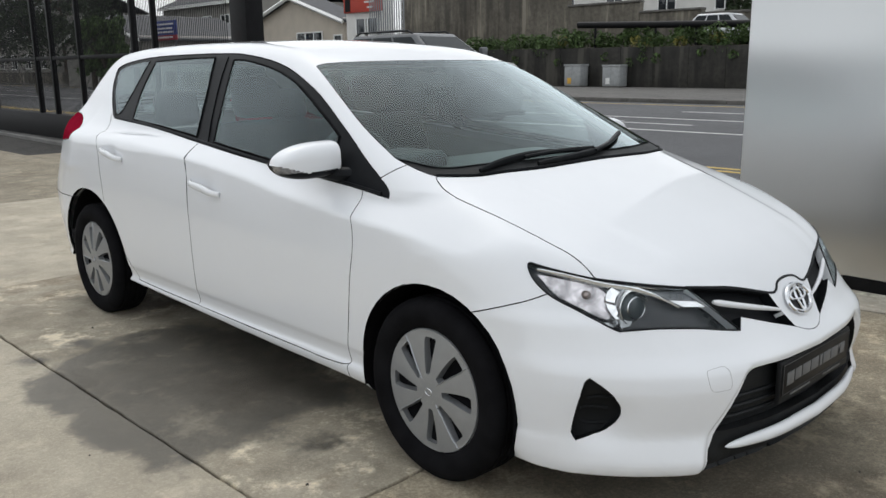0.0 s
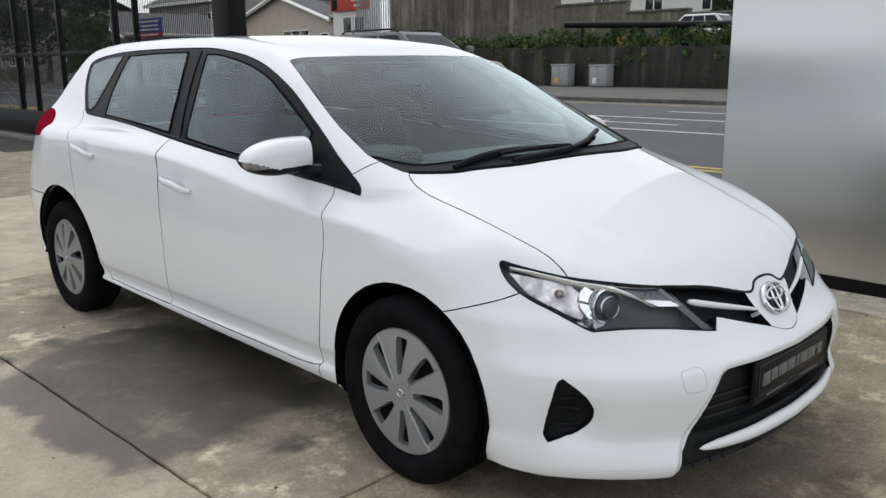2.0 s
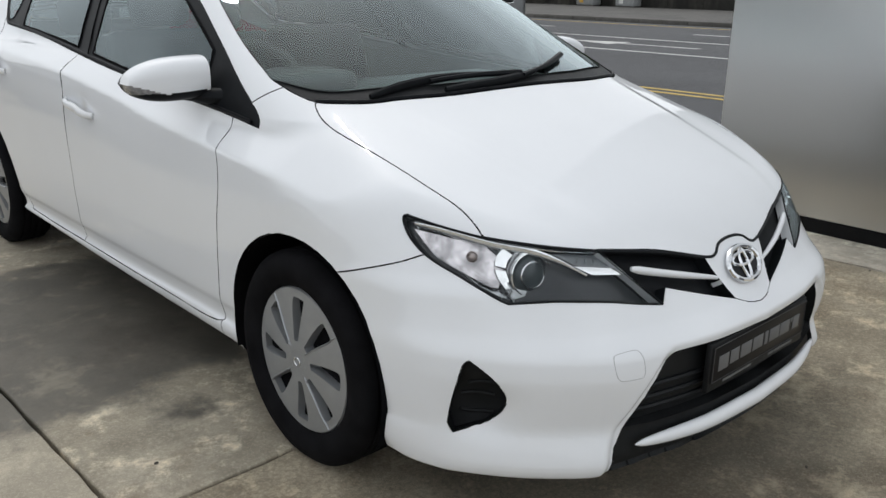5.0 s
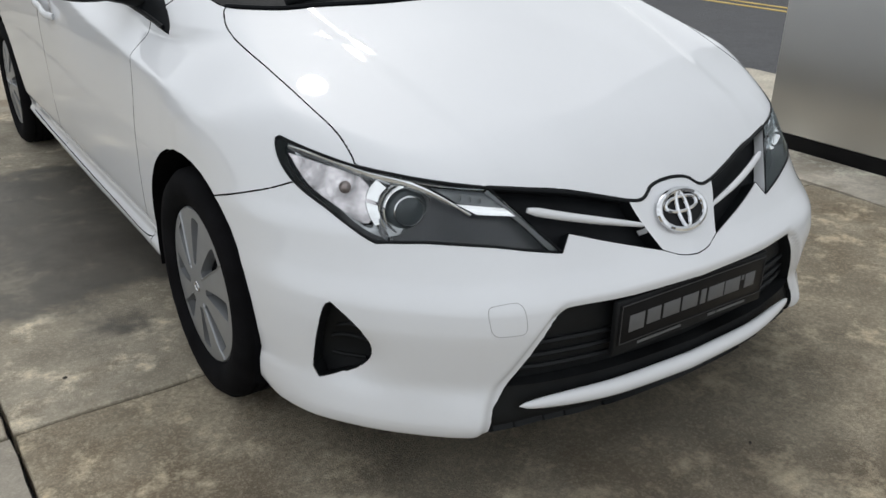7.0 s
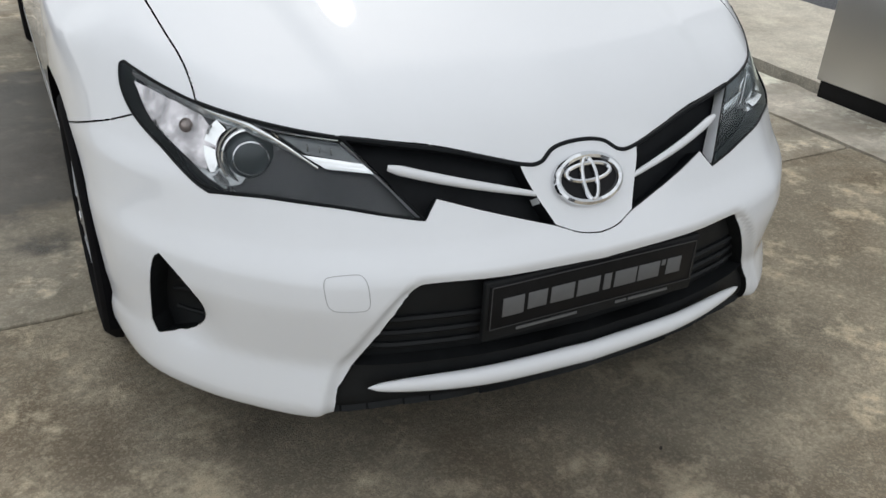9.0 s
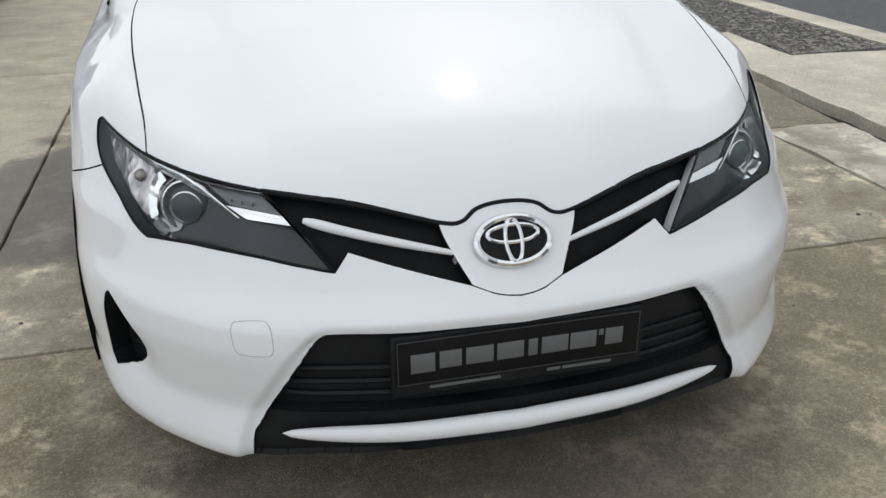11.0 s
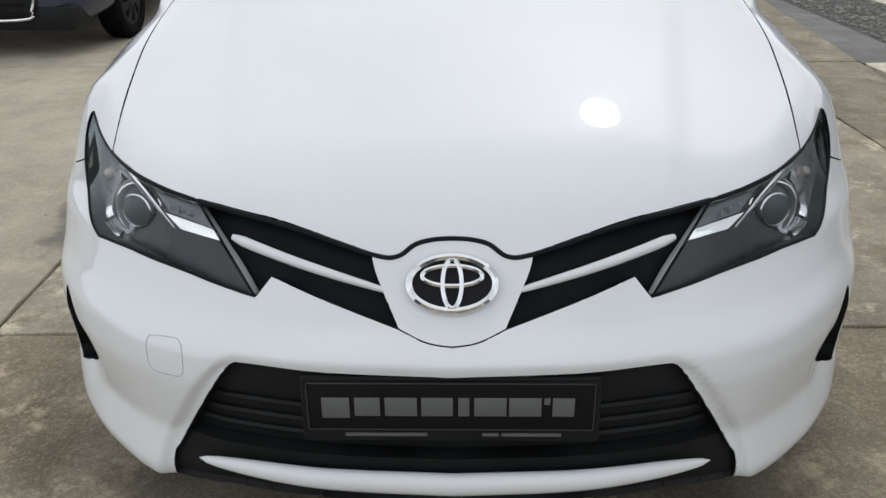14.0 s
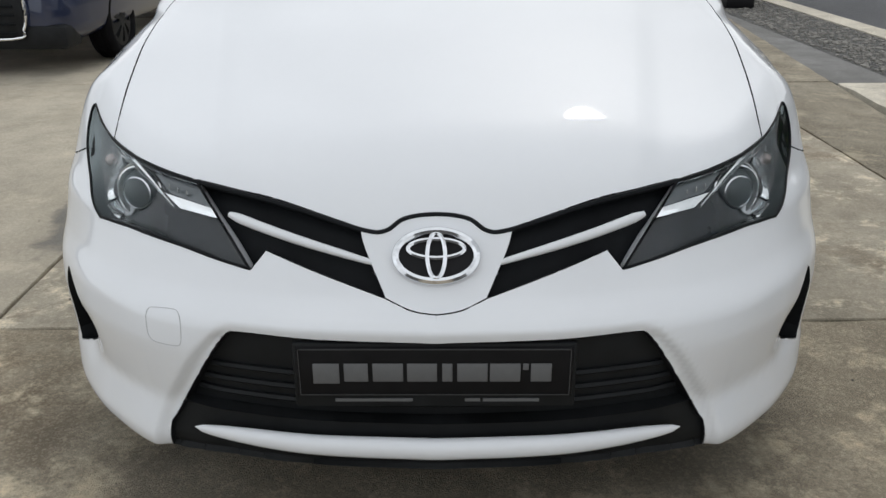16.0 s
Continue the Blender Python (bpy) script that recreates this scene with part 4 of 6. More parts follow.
COVER, TYRE = wheel_cover(), tyre()
# black copy of the cover: shade on the parked vehicles' wheels, put into the colour
SHADED_COVER = COVER.copy()
SHADED_COVER.materials[0] = BLACK_PLASTIC
HUB_RING = as_mesh("hub_badge", oval(0.014, 0.011, 0.002, m=Matrix.Rotation(radians(90), 4, "Z") @ Matrix.Rotation(radians(90), 4, "X") @ Matrix.Rotation(math.pi, 4, "Y"), lift=0.0), SATIN)
RIM_DARK = as_mesh("rim", lathe([(0.205, -0.06), (0.19, -0.03), (0.19, 0.06), (0.205, 0.08)], 48, "x"), DARK_VOID)
for y, spin in ((0.0, -3.0), (REAR_AXLE, 30.0)):
    for sx in (-1, 1):
        wheel = part("wheel", TYRE, None, car, "black tyre with a silver wheel cover", m=pose(sx * (0.762 if y == 0 else 0.772), y - 0.004, 0.2945 if y == 0 else 0.298, 0, 0, 0 if sx < 0 else 180) @ Matrix.Rotation(radians(spin), 4, "X"))
        part("rim", RIM_DARK, None, wheel)
        part("wheel_cover", COVER, None, wheel, "silver eight-slot wheel cover", m=Matrix.Translation((-0.078, 0, 0)))
        part("hub_badge", HUB_RING, None, wheel, m=Matrix.Translation((-0.0915, 0, 0)))
        arch_y, ry = (-0.012, 0.3445) if y == 0 else (2.615, 0.4035)
        bm = bmesh.new()
        n = 28
        rows = [[bm.verts.new((sx * q, arch_y + ry * math.cos(t), 0.30 + (0.3415 if y == 0 else 0.3855) * math.sin(t))) for t in np.linspace(-0.22 if y == 0 else 0.30, math.pi + (0.35 if y == 0 else 0.12), n)] for q in (0.848 if y == 0 else 0.836, 0.60, 0.55)]
        for a, b in zip(rows, rows[1:]):
            for k in range(n - 1):
                bm.faces.new((a[k], a[k + 1], b[k + 1], b[k]))
        bm.faces.new(rows[-1])
        part("wheel_arch_liner", bm, DARK_VOID, car)
part("floor_pan", block((-0.62, -0.56, 0.150), (0.62, 3.15, 0.30), 0.02), DARK_VOID, car)


# door mirrors
def mirror(side):
    rows, n = [], 80
    for u in np.linspace(0, 1, 46):
        x = 0.775 + 0.228 * u
        h = 0.063 * (1 - u ** 3.6) ** 0.5 * (0.95 + 0.05 * math.sin(math.pi * u))
        zc, d = 0.986 - 0.012 * u, 0.5 + 0.5 * (1 - u ** 3) ** 0.5
        ring = []
        for k in range(n):
            t = 2 * math.pi * k / n
            c, s = math.cos(t), math.sin(t)
            c, s = math.copysign(abs(c) ** 0.66, c), math.copysign(abs(s) ** 0.66, s)
            ring.append((x, 0.585 + 0.01 * u + (0.030 if c > 0 else 0.072 * d) * c, zc + h * s))
        rows.append(ring)

    def some(test):
        bm = bmesh.new()
        for i in range(len(rows) - 1):
            for k in range(n):
                q = [rows[i][k], rows[i][(k + 1) % n], rows[i + 1][(k + 1) % n], rows[i + 1][k]]
                c = np.mean(q, 0)
                if test(i / 45, c[2] - (0.986 - 0.012 * i / 45), c[1] - 0.585):
                    bm.faces.new([bm.verts.new(p) for p in q])
        bmesh.ops.remove_doubles(bm, verts=bm.verts, dist=1e-5)
        return bm
    low = lambda u, z: z < -0.034 + 0.036 * max(0, u - 0.55) / 0.45
    lamp = lambda u, z, y: low(u, z) and u > 0.62 and y < 0.01 and z > -0.028
    head = part("wing_mirror", sided(some(lambda u, z, y: not low(u, z) and y < 0.025), side), PAINT, car, "white door mirror with a black lower shell")
    part("mirror_shell", sided(some(lambda u, z, y: (low(u, z) or y >= 0.025) and not lamp(u, z, y)), side), BLACK_TRIM, head)
    part("indicator", sided(some(lamp), side), material("smoked_indicator", (0.22, 0.22, 0.23), 0.12, coat=1.0, vary=0.3, scale=120), head, "smoked clear side indicator")
    part("mirror_glass", sided(block((0.80, 0.606, 0.945), (0.945, 0.610, 1.025), 0.002), side), MIRROR, head)
    part("mirror_arm", sided(tube([(0.73, 0.50, 0.928), (0.765, 0.53, 0.928), (0.80, 0.565, 0.932), (0.86, 0.585, 0.938)], [0.030, 0.026, 0.020, 0.014], 10, squash=1.3), side), BLACK_TRIM, head)
    inner = bmesh.new()
    inner.faces.new([inner.verts.new(p) for p in rows[0]])
    part("mirror_end", sided(inner, side), BLACK_TRIM, head)


for hand_side in "RL":
    mirror(hand_side)
doors = {"R": [o for o in car.children if o.name.startswith(("front_door", "rear_door"))][:2], "L": [o for o in car.children if o.name.startswith(("front_door", "rear_door"))][2:]}
for hand_side in "RL":
    for door, y0, y1, z0, z1 in zip(doors[hand_side], (1.215, 2.135), (1.455, 2.372), (0.797, 0.874), (0.828, 0.906)):
        n = 11
        t = np.linspace(0, 1, n)
        p = side_point(y0 + (y1 - y0) * t, z0 + (z1 - z0) * t, 0.0) + np.stack([-(0.004 + 0.026 * np.sin(math.pi * t) ** 0.4), 0 * t, 0 * t], -1)
        bm = tube(p, [0.011 + 0.005 * math.sin(math.pi * k) for k in t], 10, squash=0.62)
        if hand_side == "L":
            bmesh.ops.scale(bm, vec=(-1, 1, 1), verts=bm.verts)
        part("door_handle", bm, PAINT, door, "white pull handle")
    # drip strip along the bottom of the windows and over them
    low = DAYLIGHT[(DAYLIGHT[:, 1] < 1.07)]
    low = low[np.argsort(low[:, 0])]
    low = low[(low[:, 0] > 0.3) & (low[:, 1] < np.interp(low[:, 0], [0.3, 0.54, 1.57, 2.5], [0.91, 0.94, 1.02, 1.09]))]
    p = side_point(low[:, 0], low[:, 1] + 0.006, 0.001)
    part("belt_strip", sided(tube(p * [-1, 1, 1], 0.0065, 6, squash=0.7), hand_side), BLACK_TRIM, car)
    for poly in (GLASS_FRONT, GLASS_REAR):
        p = side_point(poly[:, 0], poly[:, 1], -0.001)
        part("glass_seal", sided(tube(np.vstack([p, p[:1]]) * [-1, 1, 1], 0.005, 6, squash=0.8), hand_side), RUBBER, car)
    p = side_point(np.array([1.475, 1.52, 1.565, 1.60, 1.63]), np.array([0.985, 1.08, 1.19, 1.27, 1.345]), -0.001)
    part("pillar_joint", sided(tube(p * [-1, 1, 1], 0.003, 5), hand_side), DARK_VOID, car)


# wipers on the screen
def screen_point(x, y, off=0.0):
    x, y = np.atleast_1d(np.array(x, float)), np.atleast_1d(np.array(y, float))
    z0, z1 = np.full(x.shape, 0.7), np.full(x.shape, 1.6)
    for _ in range(24):
        z = (z0 + z1) / 2
        out = car_field(np.abs(x), y, z) > 0
        z0, z1 = np.where(out, z0, z), np.where(out, z, z1)
    p = np.stack([x, y, z], -1)
    return p + off * slope(p)


for blade, arm in ((((-0.53, 0.080), (-0.40, 0.079), (-0.24, 0.073), (-0.02, 0.049)), ((-0.33, 0.062), (-0.22, 0.055), (-0.10, 0.046), (0.02, 0.035))),
                   (((-0.31, 0.016), (-0.12, 0.012), (0.04, 0.033), (0.20, 0.088)), ((0.02, 0.022), (0.14, 0.058), (0.24, 0.100), (0.345, 0.150)))):
    p = np.array(smooth_path(blade, 4))
    w = part("wiper", tube(screen_point(p[:, 0], p[:, 1], 0.006), [0.004 + 0.010 * math.sin(math.pi * min(1, 0.15 + 0.85 * k / (len(p) - 1))) for k in range(len(p))], 8, squash=0.8), BLACK_TRIM, car, "black windscreen wiper")
    p = np.array(smooth_path(arm, 4))
    part("wiper_arm", tube(screen_point(p[:, 0], p[:, 1], 0.013), [0.006 + 0.005 * k / (len(p) - 1) for k in range(len(p))], 6), BLACK_TRIM, w)
edge = np.array(smooth_path([(0.655, 0.158), (0.60, 0.108), (0.51, 0.056), (0.33, 0.004), (0.15, -0.012), (0.0, -0.014)], 4))
for sx in (-1, 1):
    part("bonnet_rear_seal", tube(screen_point(sx * edge[:, 0], edge[:, 1], 0.001), 0.006, 6), BLACK_TRIM, car)
# short black strip inside the top corner of the screen
part("screen_tag", tube(screen_point([-0.580, -0.565, -0.550, -0.536], [0.862, 0.848, 0.832, 0.817], -0.006), [0.003, 0.005, 0.005, 0.003], 6), BLACK_TRIM, screen)

# cabin
part("dashboard", block((-0.66, 0.28, 0.55), (0.66, 0.86, 0.905), 0.05, seg=4), DASH, car, "dark grey dashboard")
part("instrument_cowl", block((-0.54, 0.58, 0.88), (-0.18, 0.84, 0.965), 0.035, seg=4), DASH, car)
wheel_m = Matrix.Translation((-0.36, 0.93, 0.87)) @ Matrix.Rotation(radians(66), 4, "X")
steer = part("steering_wheel", bmesh_moved(tube([(0.185 * math.cos(t), 0.185 * math.sin(t), 0) for t in np.linspace(0, 2 * math.pi, 33)], 0.015, 8), wheel_m), DASH, car)
part("steering_hub", bmesh_moved(block((-0.17, -0.05, -0.02), (0.17, 0.05, 0.03), 0.015), wheel_m), DASH, steer)


def seat(x, y, wide=0.52, back=0.58):
    s = part("seat", block((x - wide / 2, y - 0.50, 0.42), (x + wide / 2, y, 0.58), 0.05, seg=3), SEAT, car, "black fabric car seat")
    part("seat_back", block((-wide / 2, -0.06, 0), (wide / 2, 0.07, back), 0.055, Matrix.Translation((x, y - 0.02, 0.50)) @ Matrix.Rotation(radians(-17), 4, "X"), 3), SEAT, s)
    for hx in (0,) if wide < 0.8 else (-0.36, 0.36):
        part("head_rest", block((-0.125, -0.045, 0), (0.125, 0.05, 0.19), 0.045, Matrix.Translation((x + hx, y + 0.02 + back * 0.30, 0.50 + back * 0.97)) @ Matrix.Rotation(radians(-10), 4, "X"), 3), SEAT, s)


seat(-0.36, 1.52)
seat(0.36, 1.52)
seat(0.0, 2.38, 1.24, 0.50)
part("interior_mirror", block((-0.12, 0.90, 1.205), (0.12, 0.925, 1.265), 0.012), DASH, car)
part("parcel_shelf", block((-0.62, 2.52, 0.93), (0.62, 3.15, 0.945), 0.004), DASH, car)

# ---- ground ----
def concrete(name, base, dark, grain=0.25, stain=0.6, big=0.7, damp_and_shade=(), pebble=0.0, bleach=0.0, streak=0.0):
    """Weathered concrete: broad stains, aggregate speckle and pits, and if asked damp patches and painted shade (x, y,
    rx, ry, depth).
    """
    m = bpy.data.materials.new(name)
    m.use_nodes = True
    n, l = m.node_tree.nodes, m.node_tree.links
    b = n["Principled BSDF"]
    geo = n.new("ShaderNodeNewGeometry")

    def tex(kind, scale, detail=6, rough=0.6):
        t = n.new(kind)
        t.inputs["Scale"].default_value = scale
        if "Detail" in t.inputs:
            t.inputs["Detail"].default_value, t.inputs["Roughness"].default_value = detail, rough
        l.new(geo.outputs["Position"], t.inputs["Vector"])
        return t.outputs[0]

    def span(src, a, c, lo=0.0, hi=1.0):
        r = n.new("ShaderNodeMapRange")
        for k, v in zip((1, 2, 3, 4), (a, c, lo, hi)):
            r.inputs[k].default_value = v
        l.new(src, r.inputs[0])
        return r.outputs[0]

    def mix(f, a, c):
        x = n.new("ShaderNodeMix")
        x.data_type = "RGBA"
        if isinstance(f, float):
            x.inputs[0].default_value = f
        else:
            l.new(f, x.inputs[0])
        for k, v in ((6, a), (7, c)):
            if isinstance(v, tuple):
                x.inputs[k].default_value = (*v, 1)
            else:
                l.new(v, x.inputs[k])
        return x.outputs[2]

    broad, mid, fine, grit = tex("ShaderNodeTexNoise", big), tex("ShaderNodeTexNoise", 4.5, 8, 0.65), tex("ShaderNodeTexNoise", 60, 4), tex("ShaderNodeTexVoronoi", 130)
    col = mix(span(broad, 0.40, 0.62), base, dark)
    col = mix(span(mid, 0.46, 0.68, 0.0, stain), col, tuple(c * 0.62 for c in dark))
    col = mix(span(mid, 0.42, 0.30, 0.0, stain * 0.55), col, tuple(min(1, c * 1.45) for c in base))
    col = mix(span(fine, 0.40, 0.68, 0.0, grain * 1.5), col, tuple(c * 0.5 for c in base))
    col = mix(span(grit, 0.02, 0.30, grain, 0.0), col, tuple(min(1, c * 1.5) for c in base))
    if bleach:
        tan, brown = tuple(min(1, c * k) for c, k in zip(base, (1.75, 1.72, 1.65))), tuple(c * k for c, k in zip(dark, (0.60, 0.53, 0.45)))
        col = mix(span(tex("ShaderNodeTexNoise", 1.3, 10, 0.68), 0.50, 0.38, 0.0, bleach), col, brown)
        col = mix(span(tex("ShaderNodeTexNoise", 3.6, 10, 0.75), 0.53, 0.63, 0.0, bleach), col, tan)
        col = mix(span(tex("ShaderNodeTexNoise", 14.0, 6, 0.7), 0.60, 0.72, 0.0, bleach * 0.8), col, brown)
    if pebble:
        for size, shade, low, high in ((230, 1.8, 0.70, 0.80), (330, 0.40, 0.60, 0.72), (120, 1.6, 0.86, 0.90)):
            cell = n.new("ShaderNodeTexVoronoi")
            cell.inputs["Scale"].default_value = size
            l.new(geo.outputs["Position"], cell.inputs["Vector"])
            one = n.new("ShaderNodeSeparateColor")
            l.new(cell.outputs["Color"], one.inputs[0])
            col = mix(span(one.outputs[0], low, high, 0.0, pebble), col, tuple(min(1, c * shade) for c in base))
    if streak:
        run, drip = n.new("ShaderNodeMapping"), n.new("ShaderNodeTexNoise")
        run.inputs["Scale"].default_value = (1.0, 1.0, 0.10)
        drip.inputs["Scale"].default_value, drip.inputs["Detail"].default_value = 1.6, 8
        l.new(geo.outputs["Position"], run.inputs["Vector"]), l.new(run.outputs[0], drip.inputs["Vector"])
        col = mix(span(drip.outputs[0], 0.50, 0.62, 0.0, streak), col, tuple(c * 0.35 for c in dark))
        col = mix(span(drip.outputs[0], 0.42, 0.34, 0.0, streak), col, tuple(min(1, c * 1.9) for c in base))
    pits = tex("ShaderNodeTexNoise", 210, 3, 0.7)
    col = mix(span(pits, 0.58, 0.72, 0.0, grain * 0.35), col, tuple(c * 0.30 for c in dark))
    spots = tex("ShaderNodeTexVoronoi", 5.0)
    col = mix(span(spots, 0.020, 0.035, 0.85, 0.0), col, (0.03, 0.028, 0.025))
    b.inputs["Roughness"].default_value = 0.85
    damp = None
    # depth up to 0.6: soft damp stain with the car's shade painted in
    for wx, wy, rx, ry, depth in damp_and_shade:
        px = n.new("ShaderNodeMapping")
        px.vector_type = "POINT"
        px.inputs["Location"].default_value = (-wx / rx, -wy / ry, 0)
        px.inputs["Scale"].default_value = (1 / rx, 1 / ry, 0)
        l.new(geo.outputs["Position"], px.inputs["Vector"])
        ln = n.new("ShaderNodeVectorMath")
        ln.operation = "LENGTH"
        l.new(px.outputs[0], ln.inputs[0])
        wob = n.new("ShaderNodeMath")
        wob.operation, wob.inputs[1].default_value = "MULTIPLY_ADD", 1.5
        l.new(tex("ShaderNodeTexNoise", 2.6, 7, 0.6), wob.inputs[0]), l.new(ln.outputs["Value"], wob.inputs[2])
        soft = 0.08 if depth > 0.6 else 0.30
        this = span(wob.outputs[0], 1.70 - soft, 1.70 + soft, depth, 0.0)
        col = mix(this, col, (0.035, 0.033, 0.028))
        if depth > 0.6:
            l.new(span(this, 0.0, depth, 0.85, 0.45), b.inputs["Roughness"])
    l.new(col, b.inputs["Base Color"])
    bp = n.new("ShaderNodeBump")
    bp.inputs["Strength"].default_value, bp.inputs["Distance"].default_value = 0.35 + grain * 0.8, 0.004
    l.new(span(pits, 0.45, 0.72, 1.0, 0.0), bp.inputs["Height"]), l.new(bp.outputs[0], b.inputs["Normal"])
    return m


# first ellipse: wet ground and painted shade under the car; second: the damp patch
SMOOTH_CONCRETE = concrete("smooth_concrete", (0.50, 0.447, 0.352), (0.385, 0.340, 0.262), 0.2, 0.5, damp_and_shade=((0.1, 1.45, 0.85, 1.75, 0.58), (-1.0, 1.35, 0.62, 0.85, 0.72)), pebble=0.10, bleach=0.20)
# ellipse below the nose: oily stain and painted shade in one
ROUGH_CONCRETE = concrete("exposed_aggregate_concrete", (0.52, 0.445, 0.325), (0.33, 0.276, 0.196), 0.6, 0.8, 1.1, pebble=0.15, bleach=0.75, damp_and_shade=((0.0, -0.45, 0.85, 0.72, 0.5),))
# same two ellipses: painted under-car shade, then the damp patch
PATCHY_CONCRETE = concrete("moss_blotched_concrete", (0.52, 0.465, 0.365), (0.34, 0.295, 0.22), 0.35, 0.9, 1.3, damp_and_shade=((0.1, 1.45, 0.85, 1.75, 0.58), (-1.0, 1.35, 0.62, 0.85, 0.72)), pebble=0.1, bleach=0.8)
MOSSY_CONCRETE = concrete("stained_concrete", (0.33, 0.286, 0.211), (0.20, 0.173, 0.124), 0.35, 0.8, 0.9, pebble=0.25, bleach=0.5)
BAND_CONCRETE = concrete("worn_concrete_band", (0.40, 0.36, 0.295), (0.30, 0.27, 0.22), 0.2, 0.5, pebble=0.1, bleach=0.2)
PALE_CONCRETE = concrete("pale_concrete", (0.62, 0.56, 0.46), (0.50, 0.45, 0.365), 0.2, 0.6, 0.8, pebble=0.2, bleach=0.25)
DIRTY_EDGE = concrete("dirty_pale_edging", (0.66, 0.60, 0.50), (0.40, 0.36, 0.29), 0.3, 0.8, 3.0, bleach=0.55)
GREY_BAND = concrete("grey_concrete_band", (0.22, 0.215, 0.205), (0.16, 0.155, 0.145), 0.25, 0.5, 1.2)
GRAVEL = concrete("gravelly_asphalt", (0.15, 0.145, 0.135), (0.09, 0.088, 0.082), 0.9, 0.8, 1.5)
STONE = material("loose_grey_stone", (0.20, 0.19, 0.17), 0.85, vary=0.5, scale=9, bump=0.3, bump_scale=90)
ASPHALT = concrete("asphalt", (0.105, 0.106, 0.112), (0.078, 0.079, 0.084), 0.5, 0.3, 0.3)
SOIL = concrete("dark_joint_soil", (0.035, 0.032, 0.027), (0.02, 0.018, 0.015), 0.4, 0.5, 2.0)
KERB_STONE = concrete("kerb_stone", (0.16, 0.15, 0.138), (0.10, 0.095, 0.085), 0.4, 0.5, 1.5)

bm = bmesh.new()
bmesh.ops.create_grid(bm, x_segments=2, y_segments=2, size=1500)
bmesh.ops.translate(bm, vec=(0, 0, -0.06), verts=bm.verts)
ground = part("ground", bm, SOIL, smooth=False)
tagged(ground, "open ground reaching the horizon", "ground", kind="structure")
forecourt = tagged(new("forecourt"), "jointed concrete forecourt with stains, a damp patch and painted shade under the car", "pavement", kind="structure")
rng = random.Random(4)


def slab(name, corners, mat, parent, top=0.0, deep=0.08, ragged=0.004, step=0.09, label=""):
    """A cast slab with slightly ragged, rounded edges."""
    pts = []
    for (x0, y0), (x1, y1) in zip(corners, corners[1:] + corners[:1]):
        n = max(2, int(math.hypot(x1 - x0, y1 - y0) / step))
        nx, ny = (y1 - y0), -(x1 - x0)
        s = math.hypot(nx, ny)
        for k in range(n):
            j = ragged * (rng.random() - 0.5) + ragged * 1.5 * noise.noise((x0 + k * 0.4, y0 + 0.7 * k, 3.3))
            pts.append((x0 + (x1 - x0) * k / n + nx / s * j, y0 + (y1 - y0) * k / n + ny / s * j))
    c = np.mean(pts, 0)
    bm = bmesh.new()
    lay = []
    for inset, z in ((0.004, top), (0.0, top - 0.005), (0.0, top - deep)):
        lay.append([bm.verts.new((x + (c[0] - x) / max(0.1, math.hypot(c[0] - x, c[1] - y)) * inset, y + (c[1] - y) / max(0.1, math.hypot(c[0] - x, c[1] - y)) * inset, z)) for x, y in pts])
    for a, b in zip(lay, lay[1:]):
        for k in range(len(pts)):
            bm.faces.new((a[k], a[(k + 1) % len(pts)], b[(k + 1) % len(pts)], b[k]))
    bm.faces.new(lay[0])
    return part(name, bm, mat, parent, label, smooth=25)


TILT = radians(1.3)


def bay(x, y):
    """Forecourt grid to world: the bays lie a little askew to the car."""
    return (-1.325 + (x + 1.325) * math.cos(TILT) - (y - 0.04) * math.sin(TILT), 0.04 + (x + 1.325) * math.sin(TILT) + (y - 0.04) * math.cos(TILT))


XS, YS, J = [-12.03, -8.46, -4.90, -1.325, 2.01], [-7.1, -3.53, 0.04, 3.60, 7.16, 10.7, 14.3, 18.0], 0.0055
for i in range(4):
    for j in range(7):
        x0 = XS[i] + J
        x1 = XS[i + 1] - J
        if i == 2 and j < 2:
            x1 = -1.425 - J
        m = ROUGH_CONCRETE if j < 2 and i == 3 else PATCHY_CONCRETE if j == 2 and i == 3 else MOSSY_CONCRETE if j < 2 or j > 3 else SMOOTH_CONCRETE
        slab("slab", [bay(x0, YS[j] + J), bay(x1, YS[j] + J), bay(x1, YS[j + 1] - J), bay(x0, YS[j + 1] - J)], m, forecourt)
for j in range(2):
    slab("slab", [bay(-1.425 + J, YS[j] + J), bay(-1.325 - J, YS[j] + J), bay(-1.325 - J, YS[j + 1] - J), bay(-1.425 + J, YS[j + 1] - J)], BAND_CONCRETE, forecourt)
edge = lambda y: 2.29 + 0.103 * max(y, -0.4)
seam_x = lambda y: bay(2.01, y)[0] + J
slab("slab", [(seam_x(1.35), 1.35), (edge(1.35) - 0.01, 1.35), (edge(3.6) - 0.01, 3.6), (seam_x(3.6), 3.6)], MOSSY_CONCRETE, forecourt)
slab("slab", [(seam_x(3.6), 3.63), (edge(3.6) - 0.01, 3.63), (edge(12) - 0.01, 12), (seam_x(12), 12)], MOSSY_CONCRETE, forecourt)
slab("edging_strip", [(seam_x(-8), -8), (edge(-8), -8), (edge(1.33), 1.33), (seam_x(1.33), 1.33)], DIRTY_EDGE, forecourt, 0.006, ragged=0.02)
slab("apron", [(edge(-8) + 0.008, -8), (3.95, -8), (3.95, 2.70), (3.10, 2.74), (3.13, 3.57), (edge(3.56) + 0.008, 3.55)], PALE_CONCRETE, forecourt, 0.004, ragged=0.012)
